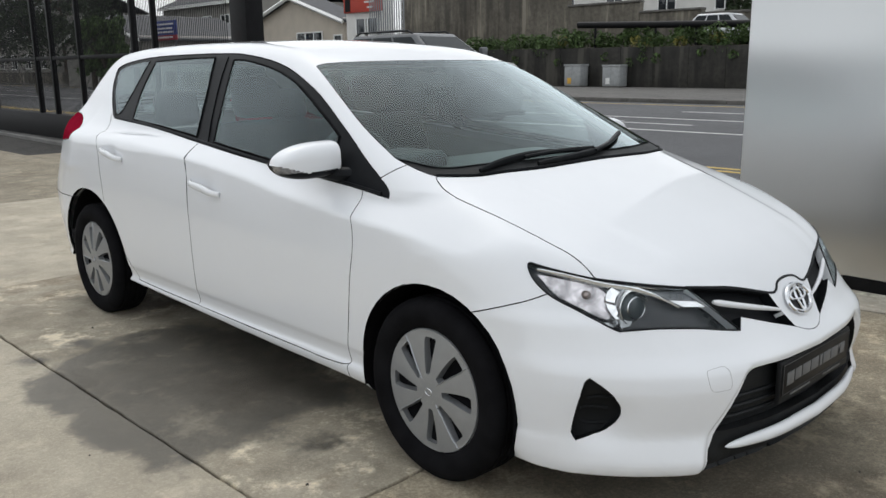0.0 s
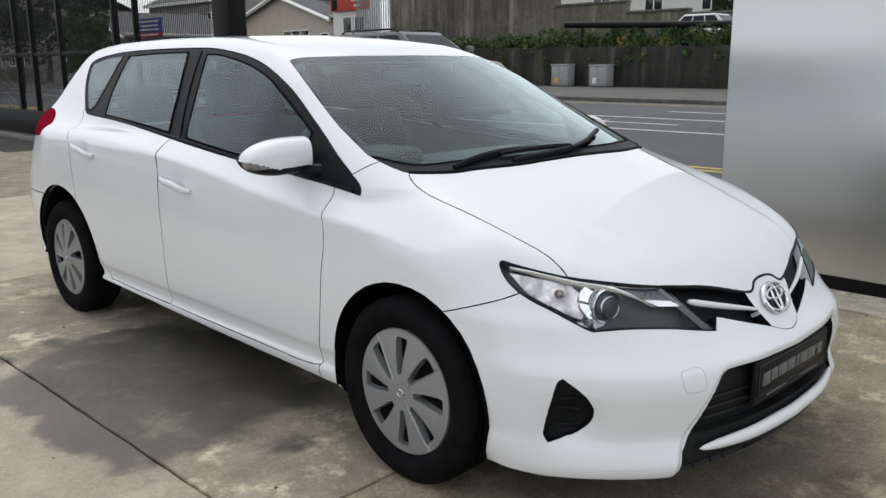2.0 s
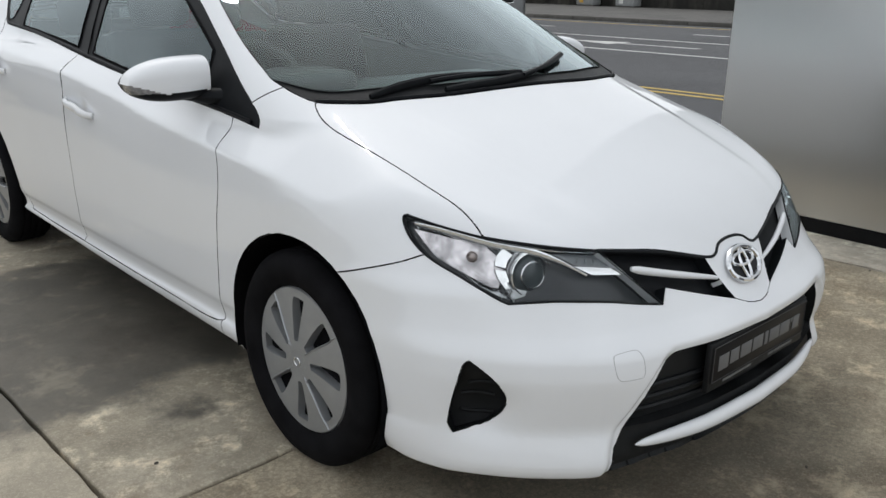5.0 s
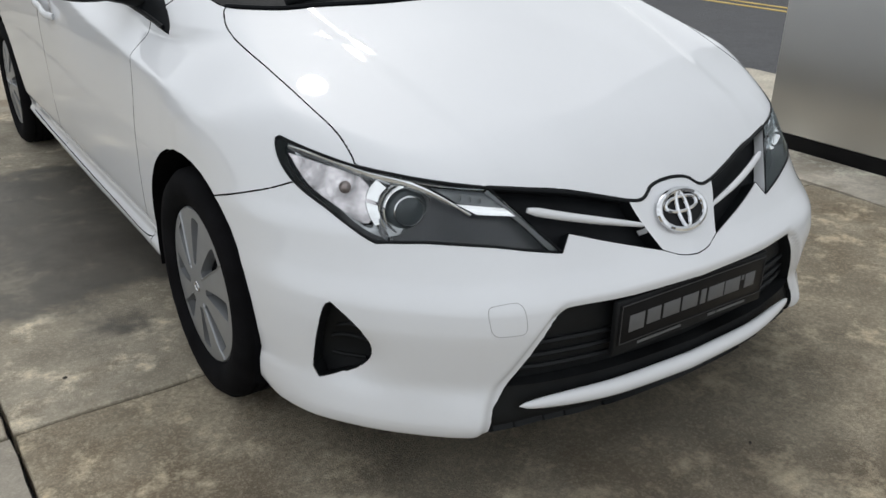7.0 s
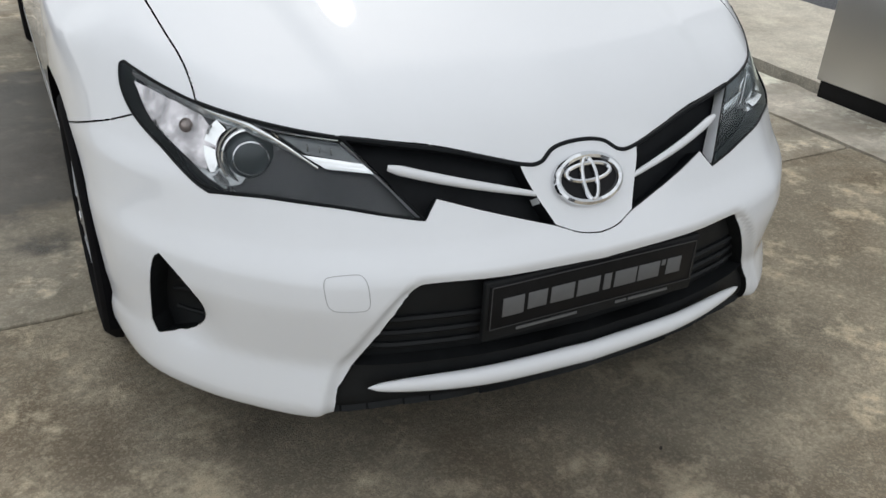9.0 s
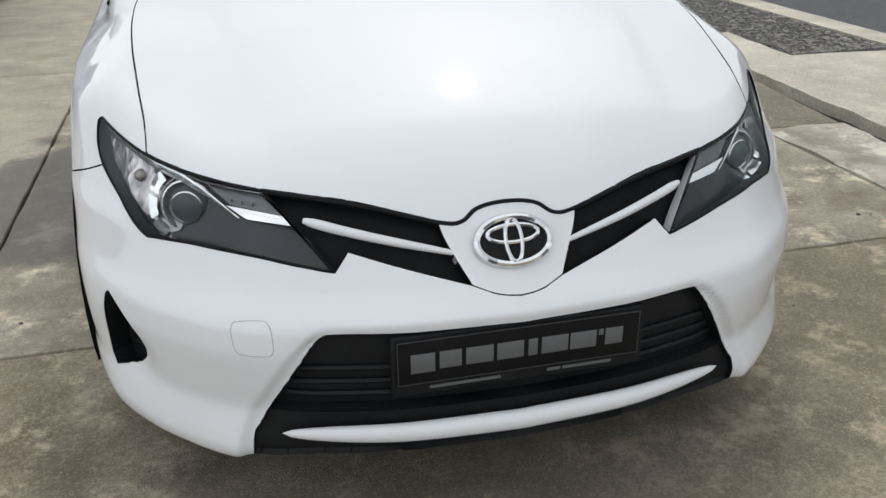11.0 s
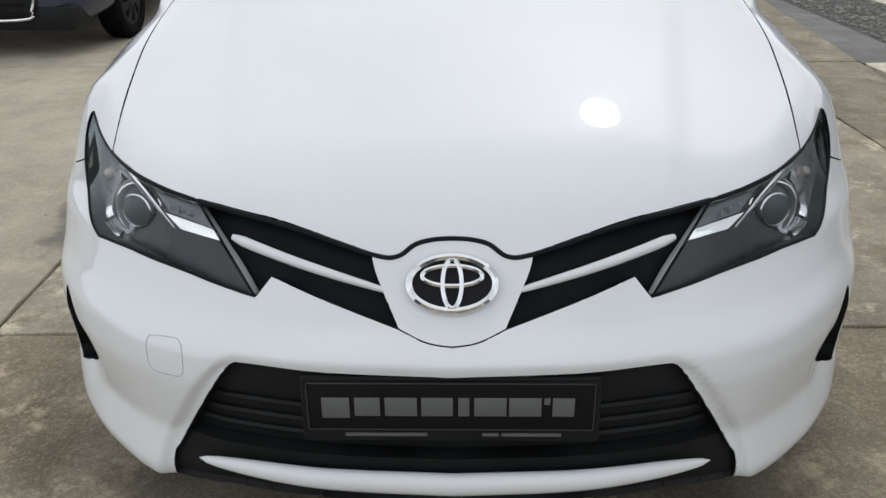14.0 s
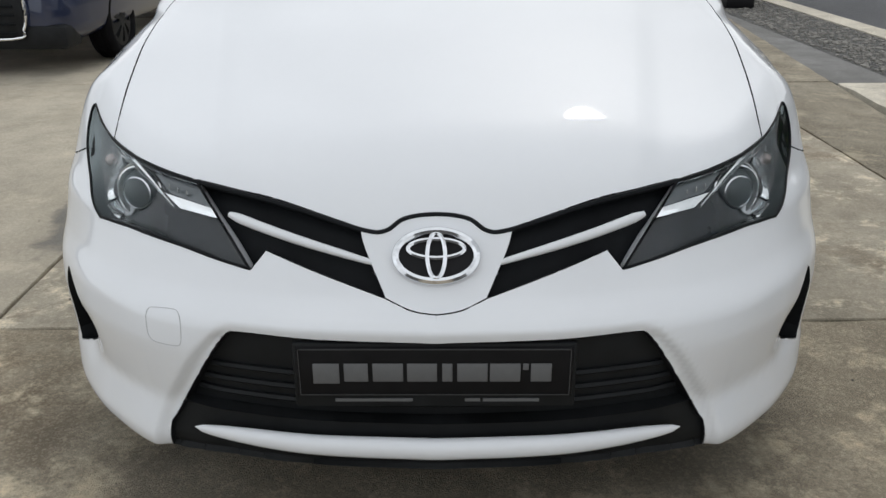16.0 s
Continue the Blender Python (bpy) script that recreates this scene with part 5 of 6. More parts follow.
slab("grey_strip", [(edge(3.6) + 0.012, 3.575), (3.12, 3.595), (3.10, 20), (edge(20) + 0.025 - 1.3, 20)], GREY_BAND, forecourt, -0.006)
slab("gravel_strip", [(3.13, 2.76), (3.95, 2.76), (3.95, 30), (3.14, 30)], GRAVEL, forecourt, -0.010)
slab("kerb_strip", [(3.96, 2.76), (4.22, 2.76), (4.22, 30), (3.96, 30)], PALE_CONCRETE, forecourt, 0.0)
# loose stones in the gravel verge
stone = bmesh.new()
bmesh.ops.create_icosphere(stone, subdivisions=1, radius=1.0)
unit, tris = np.array([v.co[:] for v in stone.verts]), np.array([[v.index for v in f.verts] for f in stone.faces])
stone.free()
dice = np.random.RandomState(21)
count = 3200
size = 0.008 + 0.016 * dice.rand(count, 1, 1) ** 2
shape = size * (0.65 + 0.7 * dice.rand(count, 1, 3)) * np.array([1, 1, 0.6]) * (0.85 + 0.3 * dice.rand(count, len(unit), 1))
spot_xy = np.stack([3.16 + 0.77 * dice.rand(count), 2.8 + 7.2 * dice.rand(count) ** 1.4, -0.006 + 0 * dice.rand(count)], -1)
me = bpy.data.meshes.new("gravel_stones")
me.from_pydata((unit[None] * shape + spot_xy[:, None]).reshape(-1, 3).tolist(), [], (tris[None] + len(unit) * np.arange(count)[:, None, None]).reshape(-1, 3).tolist())
me.materials.append(STONE)
tagged(part("gravel_stones", me, None, forecourt, "loose grey stones"), kind="stuff")
# small leaves and grit on the slabs
LEAF = material("dead_leaf", (0.035, 0.028, 0.02), 0.8, vary=0.4, scale=200)
for k in range(26):
    x, y = (rng.uniform(-0.9, 1.9), rng.uniform(-1.75, -0.95)) if k < 10 else (rng.uniform(1.0, 2.0), rng.uniform(-1.2, 1.2)) if k < 20 else (rng.uniform(-2.0, -1.0), rng.uniform(-0.8, 2.5))
    bm = bmesh.new()
    r = rng.uniform(0.003, 0.008) * (1.6 if k % 7 == 0 else 1)
    vs = [bm.verts.new((r * math.cos(t) * rng.uniform(0.6, 1.5), r * math.sin(t), 0.001 + 0.003 * rng.random())) for t in np.linspace(0, 5.4, 7)]
    bm.faces.new(vs)
    bm.faces.new([bm.verts.new(v.co * 0.9 - Vector((0, 0, 0.0005 + v.co.z))) for v in vs])
    tagged(part("dead_leaf", bm, LEAF, m=pose(x, y, 0.001, 0, 0, rng.uniform(0, 360))), "small dark dead leaf lying on the concrete", "leaf", "leaf litter")

# road with markings, far kerb and pavement
WHITE_LINE = material("worn_white_line", (0.55, 0.55, 0.53), 0.8, vary=0.25, scale=4, bump=0.1, bump_scale=120)
YELLOW_LINE = material("worn_yellow_line", (0.50, 0.36, 0.10), 0.8, vary=0.25, scale=4, bump=0.1, bump_scale=120)
road = part("road", block((3.96, -60, -0.10), (22.3, 160, -0.045)), ASPHALT, smooth=False)
tagged(road, "dark asphalt road with white and yellow lines", "road", kind="structure")
for x, w, mat_, dash in ((7.15, 0.10, YELLOW_LINE, 0), (7.42, 0.10, YELLOW_LINE, 0), (12.25, 0.14, WHITE_LINE, 0), (15.5, 0.14, WHITE_LINE, 0), (18.2, 0.14, WHITE_LINE, 4), (21.2, 0.12, YELLOW_LINE, 0)):
    y = -20.0
    while y < 110:
        y1 = y + (dash or 130)
        part("road_line", block((x - w / 2, y, -0.044), (x + w / 2, min(y1, 110), -0.040)), mat_, road, smooth=False)
        y = y1 + (dash * 1.2 if dash else 1)
arrow = bmesh.new()
arrow.faces.new([arrow.verts.new((13.85 + a, 7.6 + b, -0.041)) for a, b in ((-0.08, 0), (0.08, 0), (0.08, 2.0), (0.45, 2.0), (0, 3.4), (-0.45, 2.0), (-0.08, 2.0))])
part("road_arrow", arrow, WHITE_LINE, road)
pavement = tagged(part("pavement", block((22.62, -60, -0.05), (33.5, 160, 0.085)), concrete("grey_pavement", (0.135, 0.128, 0.118), (0.095, 0.092, 0.085), 0.3, 0.5, 0.6), smooth=False), "grey concrete pavement beyond the road", "pavement", kind="structure")
for k in range(60):
    part("kerb", block((22.3, -8 + k * 0.92, -0.05), (22.62, -8 + k * 0.92 + 0.90, 0.09), 0.012), KERB_STONE, pavement)
for k in range(40):
    part("kerb", block((22.3, 47.2 + k * 2.8, -0.05), (22.62, 47.2 + k * 2.8 + 2.77, 0.09), 0.012), KERB_STONE, pavement)

# ---- other parked vehicles ----
def ring_loft(stations, n=24, power=0.55):
    """A rounded hull through (y, half-width, bottom, top) stations."""
    bm = bmesh.new()
    rings = []
    for y, w, z0, z1 in stations:
        ring = []
        for k in range(n):
            t = 2 * math.pi * (k + 0.5) / n
            c, s = math.cos(t), math.sin(t)
            ring.append(bm.verts.new((w * math.copysign(abs(c) ** power, c), y, (z0 + z1) / 2 + (z1 - z0) / 2 * math.copysign(abs(s) ** power, s))))
        rings.append(ring)
    for a, b in zip(rings, rings[1:]):
        for k in range(n):
            bm.faces.new((a[k], a[(k + 1) % n], b[(k + 1) % n], b[k]))
    bm.faces.new(rings[0]), bm.faces.new(rings[-1])
    return bm


def flat(pts, thick=0.01, way=(1, 0, 0)):
    bm = bmesh.new()
    a = [bm.verts.new(p) for p in pts]
    b = [bm.verts.new(Vector(p) - Vector(way) * thick) for p in pts]
    bm.faces.new(a), bm.faces.new(b[::-1])
    for k in range(len(pts)):
        bm.faces.new((a[k], a[(k + 1) % len(pts)], b[(k + 1) % len(pts)], b[k]))
    return bm


def vehicle(name, label, category, at, length, width, height, paint, rails=False, big_grille=False, turn=0, cabin=(0.27, 0.44, 0.84, 0.98), waist=(0.60, 0.50)):
    """A parked car with its nose towards -y: hull, cabin, glass, lamps, grille, plate and wheels."""
    v = thing(name, label, category, at, turn=turn)
    L, w, h = length, width / 2, height
    belt, nose_z = waist[0] * h, waist[1] * h
    part("body", ring_loft([(0, w * 0.72, 0.24, nose_z * 0.90), (0.06, w * 0.86, 0.20, nose_z), (0.25, w * 0.97, 0.19, nose_z * 1.08), (0.27 * L, w, 0.19, belt * 0.96), (0.5 * L, w, 0.19, belt), (0.8 * L, w, 0.20, belt * 1.03), (0.95 * L, w * 0.95, 0.22, belt * 1.02), (L, w * 0.82, 0.28, belt * 0.93)], 28, 0.42), paint, v)
    c0, c1, c2, c3 = (k * L for k in cabin)
    zt = h - (0.07 if rails else 0)
    bm = bmesh.new()
    low = [(-w * 0.93, c0), (w * 0.93, c0), (w * 0.93, c3), (-w * 0.93, c3)]
    top = [(-w * 0.70, c1), (w * 0.70, c1), (w * 0.70, c2), (-w * 0.70, c2)]
    a = [bm.verts.new((x, y, belt * 0.95)) for x, y in low]
    b = [bm.verts.new((x, y, zt)) for x, y in top]
    bm.faces.new(b)
    for k in range(4):
        bm.faces.new((a[k], a[(k + 1) % 4], b[(k + 1) % 4], b[k]))
    bmesh.ops.bevel(bm, geom=bm.edges[:], offset=0.07, segments=3, profile=0.6, affect="EDGES")
    part("cabin", bm, paint, v)

    def spot(s, t, side):
        """On a cabin face: s along its foot, t up."""
        i, j = {"front": (0, 1), "right": (3, 0), "left": (1, 2), "rear": (2, 3)}[side]
        p = [Vector((*low[i], belt * 0.95)), Vector((*low[j], belt * 0.95)), Vector((*top[j], zt)), Vector((*top[i], zt))]
        q = p[0].lerp(p[1], s).lerp(p[3].lerp(p[2], s), t)
        nn = (p[1] - p[0]).cross(p[3] - p[0]).normalized()
        return q + nn * 0.012, nn
    for side, spans in (("front", ((0.06, 0.94),)), ("right", ((0.06, 0.32), (0.35, 0.62), (0.65, 0.92))), ("left", ((0.08, 0.35), (0.38, 0.65), (0.68, 0.94))), ("rear", ((0.08, 0.92),))):
        for s0, s1 in spans:
            q = [spot(s, t, side) for s, t in ((s0, 0.16), (s1, 0.16), (s1, 0.86), (s0, 0.86))]
            part("windscreen" if side == "front" else "window", flat([p for p, _ in q], 0.02, q[0][1]), DARK_GLASS_CAR, v)
    for s in (-1, 1):
        lamp = part("headlight", block((s * w * 0.52 - 0.19, 0.03, nose_z * 0.74), (s * w * 0.52 + 0.19, 0.25, nose_z * 0.97), 0.04, Matrix.Rotation(radians(10 * s), 4, "Z")), LENS_SOLID, v)
        part("wing_mirror", block((s * (w + 0.09) - 0.10, c0 + 0.22, belt * 0.98), (s * (w + 0.09) + 0.10, c0 + 0.34, belt * 1.13), 0.03), paint, v)
        for y in (0.19 * L, 0.79 * L):
            wheel = part("wheel", TYRE, None, v, m=pose(s * (w - 0.11), y, 0.298, 0, 0, 0 if s < 0 else 180))
            part("wheel_cover", SHADED_COVER, None, wheel, "wheel cover coloured dark for the shade on it", m=Matrix.Translation((-0.078, 0, 0)))
        if rails:
            part("roof_rail", tube([(s * w * 0.66, c1 + 0.1, zt - 0.01), (s * w * 0.66, c1 + 0.25, zt + 0.06), (s * w * 0.66, c2 - 0.25, zt + 0.06), (s * w * 0.66, c2 - 0.05, zt - 0.01)], 0.022, 8), BLACK_TRIM, v)
    g = 0.60 if big_grille else 0.36
    z0, z1 = (0.27, 0.60) if big_grille else (nose_z * 0.66, nose_z * 0.93)
    grille = part("grille", block((-g * 0.85, -0.035, z0), (g * 0.85, 0.10, z1), 0.03), BLACK_PLASTIC, v, "black grille in a chrome surround")
    loop = smooth_path([(-g * 0.87, -0.04, z1), (-g * 0.88, -0.045, z0 + 0.16), (-g * 0.83, -0.045, z0 + 0.06), (-g * 0.68, -0.045, z0), (g * 0.68, -0.045, z0), (g * 0.83, -0.045, z0 + 0.06), (g * 0.88, -0.045, z0 + 0.16), (g * 0.87, -0.04, z1)], 4)
    part("chrome_surround", tube(loop, 0.011, 8), CHROME, grille)
    for k in range(5):
        z = z0 + (z1 - z0) * (k + 0.6) / 5.4
        part("grille_slat", block((-g * 0.74, -0.045, z - 0.008), (g * 0.74, -0.03, z + 0.008), 0.003), BLACK_TRIM, grille)
    plate_ = part("plate", block((-0.26, -0.065, (z0 + z1) / 2 - 0.02), (0.26, -0.046, (z0 + z1) / 2 + 0.09), 0.004), PLATE_BLACK, v, "black showroom plate with grey lettering bars")
    for k in range(8):
        part("lettering_bar", block((-0.21 + 0.053 * k, -0.067, (z0 + z1) / 2 + 0.02), (-0.21 + 0.053 * k + 0.04, -0.064, (z0 + z1) / 2 + 0.06)), PLATE_GREY, plate_)
    part("lower_bumper", block((-w * 0.88, -0.02, 0.19), (w * 0.88, 0.25, 0.36 if big_grille else 0.30), 0.04), BLACK_PLASTIC, v)
    return v


DARK_GLASS_CAR = material("tinted_car_glass", (0.02, 0.024, 0.026), 0.08, spec=0.12)
LENS_SOLID = material("clear_lamp_unit", (0.45, 0.46, 0.48), 0.12, 0.4, coat=0.8, vary=0.3, scale=25)
SUV_PAINT = material("dark_grey_car_paint", (0.09, 0.095, 0.10), 0.35, 0.3, coat=0.3, vary=0.05, scale=5)
NAVY_PAINT = material("navy_car_paint", (0.012, 0.020, 0.055), 0.3, 0.2, coat=1.0, vary=0.05, scale=5)
SILVER_PAINT = material("silver_car_paint", (0.45, 0.46, 0.47), 0.3, 0.5, coat=0.8, vary=0.05, scale=5)
vehicle("suv", "dark grey SUV with roof rails parked across the road", "car", (11.5, 11.0, -0.045), 4.8, 1.85, 2.14, SUV_PAINT, rails=True, cabin=(0.26, 0.45, 0.93, 1.0), waist=(0.72, 0.60))
vehicle("car", "navy car with a chrome-edged lower grille and dealer plate", "car", (-3.42, 3.86, 0.0), 4.3, 1.78, 1.46, NAVY_PAINT, big_grille=True)
vehicle("car", "dark navy car parked behind another on the forecourt", "car", (-3.0, 9.6, 0.0), 4.2, 1.76, 1.46, NAVY_PAINT)
vehicle("car", "silver car parked on the bank behind the pipe", "car", (36.2, 16.6, 2.05), 4.2, 1.75, 1.50, SILVER_PAINT)

# ---- brushed steel pylon beside the car ----
STEEL = bpy.data.materials.new("brushed_steel")
STEEL.use_nodes = True
_n, _l = STEEL.node_tree.nodes, STEEL.node_tree.links
_b = _n["Principled BSDF"]
_b.inputs["Base Color"].default_value, _b.inputs["Metallic"].default_value = (0.66, 0.67, 0.675, 1), 1.0
_co, _mp, _no, _bp, _rr = _n.new("ShaderNodeTexCoord"), _n.new("ShaderNodeMapping"), _n.new("ShaderNodeTexNoise"), _n.new("ShaderNodeBump"), _n.new("ShaderNodeMapRange")
_mp.inputs["Scale"].default_value = (1.5, 1.5, 420)
_no.inputs["Scale"].default_value, _no.inputs["Detail"].default_value = 1.0, 4
_bp.inputs["Strength"].default_value, _bp.inputs["Distance"].default_value = 0.006, 0.002
_rr.inputs[3].default_value, _rr.inputs[4].default_value = 0.29, 0.31
_l.new(_co.outputs["Object"], _mp.inputs[0]), _l.new(_mp.outputs[0], _no.inputs["Vector"]), _l.new(_no.outputs[0], _bp.inputs["Height"])
_mp2, _wave, _bp2 = _n.new("ShaderNodeMapping"), _n.new("ShaderNodeTexNoise"), _n.new("ShaderNodeBump")
_mp2.inputs["Scale"].default_value = (0.12, 0.12, 2.6)
_wave.inputs["Scale"].default_value, _wave.inputs["Detail"].default_value = 1.0, 0
_bp2.inputs["Strength"].default_value, _bp2.inputs["Distance"].default_value = 0.5, 0.02
_l.new(_co.outputs["Object"], _mp2.inputs[0]), _l.new(_mp2.outputs[0], _wave.inputs["Vector"]), _l.new(_wave.outputs[0], _bp2.inputs["Height"]), _l.new(_bp.outputs[0], _bp2.inputs["Normal"])
_l.new(_bp2.outputs[0], _b.inputs["Normal"]), _l.new(_no.outputs[0], _rr.inputs[0]), _l.new(_rr.outputs[0], _b.inputs["Roughness"])
BLACK_STEEL = material("black_painted_steel", (0.006, 0.006, 0.007), 0.5, spec=0.15, vary=0.3, scale=10, bump=0.05, bump_scale=200)
pylon = thing("sign_pylon", "brushed stainless steel pylon on a black plinth", "sign pylon", (2.37, -0.6, 0))
part("cladding", block((0.0, -1.5, 0.085), (0.42, 1.235, 4.6), 0.004, seg=1), STEEL, pylon)
part("plinth", block((0.015, -1.48, 0.0), (0.40, 1.22, 0.084), 0.003), BLACK_STEEL, pylon, "black recessed plinth")

# ---- black fence along the forecourt ----
fence = thing("fence", "tall black steel fence on a low black plinth wall", "fence", (3.4, 0, 0))
part("plinth_wall", block((-0.10, 8.5, -0.05), (0.10, 34, 0.45), 0.01), BLACK_STEEL, fence, "low black plinth wall")
part("top_rail", block((-0.03, 8.5, 1.47), (0.03, 34, 1.54), 0.005), BLACK_STEEL, fence)
for y, w in ((10.80, 0.09), (11.55, 0.11), (13.85, 0.10), (15.25, 0.12), (16.15, 0.12), (19.0, 0.10), (22.0, 0.10), (25.5, 0.10), (29, 0.1)):
    part("post", block((-0.045, y - w * 0.36, 0.0), (0.045, y + w * 0.36, 4.4), 0.006), BLACK_STEEL, fence)
bm = bmesh.new()
for k in range(330):
    y = 8.6 + k * 0.055
    box(bm, (-0.004, y - 0.0035, 0.45), (0.004, y + 0.0035, 4.3))
wires = part("wire_mesh", bm, BLACK_STEEL, fence, "fine vertical wires of the fence panels", smooth=False)
tagged(wires, kind="stuff")
column = thing("column", "square column clad in black steel", "column", (3.4, 8.08, 0))
part("shaft", block((-0.13, -0.20, 0), (0.13, 0.20, 4.8), 0.01), BLACK_STEEL, column)
part("base_cover", block((-0.16, -0.23, 0), (0.16, 0.23, 0.12), 0.008), BLACK_STEEL, column)

# ---- retaining wall, cabinets, hedge and pipe across the road ----
WALL_STAINED = concrete("dark_stained_wall", (0.040, 0.037, 0.031), (0.019, 0.018, 0.015), 0.2, 0.8, 0.5, streak=0.7)
WALL_GREY = concrete("weathered_render", (0.15, 0.135, 0.108), (0.075, 0.066, 0.052), 0.15, 0.6, 0.35, streak=0.6)
wall = tagged(new("retaining_wall"), "dark weathered concrete retaining wall", "wall", kind="structure")
for k in range(17):
    part("panel", block((33.5, 6 + k * 1.9, 0.0), (33.95, 6 + k * 1.9 + 1.885, 1.93 + 0.012 * k), 0.012), WALL_STAINED, wall)
upper = tagged(new("upper_wall"), "tall weathered grey boundary wall above the hedge", "wall", kind="structure")
for k, (y0, y1, h) in enumerate(((10, 16, 3.6), (16, 21.6, 3.7), (21.6, 25.4, 3.95), (25.4, 30.4, 4.55), (30.4, 36, 5.7), (36, 42, 6.3), (42, 45.5, 6.6))):
    part("wall_panel", block((38.5, y0, 0), (38.9, y1 - 0.02, h), 0.015), WALL_GREY, upper)
    part("coping", block((38.42, y0, h), (38.98, y1 - 0.02, h + 0.12), 0.015), KERB_STONE, upper)
bank = tagged(part("bank", block((33.95, 4, 0), (38.5, 46, 2.05), 0.05), material("bank_soil", (0.05, 0.042, 0.03), 0.95, vary=0.4, scale=2, bump=0.5, bump_scale=20), smooth=False), "planted earth bank behind the retaining wall", "bank", kind="structure")
CABINET = material("grey_cabinet_paint", (0.30, 0.31, 0.31), 0.6, vary=0.15, scale=5, bump=0.05, bump_scale=100)
for y0, y1, z0, z1, colour in ((24.95, 25.98, 0.10, 1.20, (0.62, 0.36, 0.06)), (22.55, 23.58, 0.085, 1.16, (0.7, 0.7, 0.68))):
    cab = thing("utility_cabinet", "grey steel utility cabinet with a warning label" if colour[2] < 0.5 else "grey steel utility cabinet with a white notice", "cabinet", (32.9, y0, 0.085))
    h, w = z1 - 0.085, y1 - y0
    part("housing", block((-0.20, 0, 0.06), (0.45, w, h), 0.02), CABINET, cab)
    part("lid", block((-0.24, -0.03, h - 0.06), (0.48, w + 0.03, h + 0.03), 0.015), CABINET, cab)
    part("plinth", block((-0.17, 0.03, 0), (0.42, w - 0.03, 0.08), 0.01), KERB_STONE, cab)
    for k in range(2):
        part("door", block((-0.222, 0.04 + k * w / 2, 0.10), (-0.198, w / 2 - 0.02 + k * w / 2, h - 0.10), 0.006), CABINET, cab)
    part("notice", block((-0.23, w * 0.56, 0.16), (-0.221, w * 0.80, 0.46), 0.002), material("notice_paint", colour, 0.6, vary=0.1, scale=10), cab)
pipe = thing("pipeline", "long thick black pipe on short brackets", "pipe", (34.1, 0, 0))
part("barrel", tube([(0, 6, 2.78), (0, 16.7, 2.93), (0, 22, 3.10), (0, 26.2, 3.24)], 0.17, 14), BLACK_STEEL, pipe)
for y in (9, 13, 17, 19.3, 21.5, 25.1):
    part("bracket", block((-0.05, y - 0.04, 1.7), (0.05, y + 0.04, 2.85 + 0.02 * (y - 9)), 0.005), BLACK_STEEL, pipe)


def leaf_mat(name, col):
    m = material(name, col, 0.6, vary=0.45, scale=3, spec=0.3)
    n, l = m.node_tree.nodes, m.node_tree.links
    b = n["Principled BSDF"]
    isl, hsv = n.new("ShaderNodeNewGeometry"), n.new("ShaderNodeHueSaturation")
    src = b.inputs["Base Color"].links[0].from_socket
    rr = n.new("ShaderNodeMapRange")
    rr.inputs[3].default_value, rr.inputs[4].default_value = 0.55, 1.6
    l.new(isl.outputs["Random Per Island"], rr.inputs[0]), l.new(rr.outputs[0], hsv.inputs["Value"]), l.new(src, hsv.inputs["Color"]), l.new(hsv.outputs[0], b.inputs["Base Color"])
    return m


LEAVES = leaf_mat("hedge_leaf", (0.052, 0.085, 0.026))
YELLOWISH = leaf_mat("yellowing_leaf", (0.16, 0.15, 0.04))
DARK_LEAVES = leaf_mat("dark_leaf", (0.022, 0.035, 0.014))
BARK = material("bark", (0.06, 0.048, 0.035), 0.9, vary=0.4, scale=8, bump=0.6, bump_scale=40)


def leaves(name, spots, size, mat_, parent, seed, label=""):
    """Small bent leaves scattered in clumps: spots of (x, y, z, radius, count)."""
    r = np.random.RandomState(seed)
    verts, faces = [], []
    for x, y, z, rad, count in spots:
        d = r.normal(size=(count, 3))
        d /= np.linalg.norm(d, axis=1, keepdims=True)
        c = np.array((x, y, z)) + d * rad * (0.55 + 0.45 * r.rand(count, 1) ** 0.5) * np.array((1, 1, 0.85))
        u = r.normal(size=(count, 3))
        u /= np.linalg.norm(u, axis=1, keepdims=True)
        w = np.cross(u, r.normal(size=(count, 3)))
        w /= np.linalg.norm(w, axis=1, keepdims=True)
        s = size * (0.6 + 0.8 * r.rand(count, 1))
        k = np.cross(u, w) * s * 0.25
        quad = np.stack([c - u * s, c + w * s * 0.45 + k, c + u * s, c - w * s * 0.45 + k], 1)
        base = len(verts)
        verts += quad.reshape(-1, 3).tolist()
        faces += [[base + 4 * i, base + 4 * i + 1, base + 4 * i + 2, base + 4 * i + 3] for i in range(count)]
    me = bpy.data.meshes.new(name)
    me.from_pydata(verts, [], faces)
    me.materials.append(mat_)
    return part(name, me, None, parent, label)


r = random.Random(9)
hedge = thing("hedge", "untidy green hedge trailing over the wall", "hedge", (0, 0, 0))
spots = [(34.0 + r.uniform(-0.35, 1.0), y, 1.95 + r.uniform(0, 0.5) + 0.45 * math.sin(y * 0.9) ** 2 * (1 if y < 30 else 0.4), r.uniform(0.35, 0.7), 170) for y in np.arange(6, 34.5, 0.30)]
spots += [(33.45, y, 1.75 - r.uniform(0, 0.5), 0.25, 40) for y in (7, 9.5, 12, 14.2, 17, 18.6, 21, 21.8, 22.5, 24, 27, 30)]
tagged(leaves("foliage", spots, 0.10, LEAVES, hedge, 1), kind="stuff")
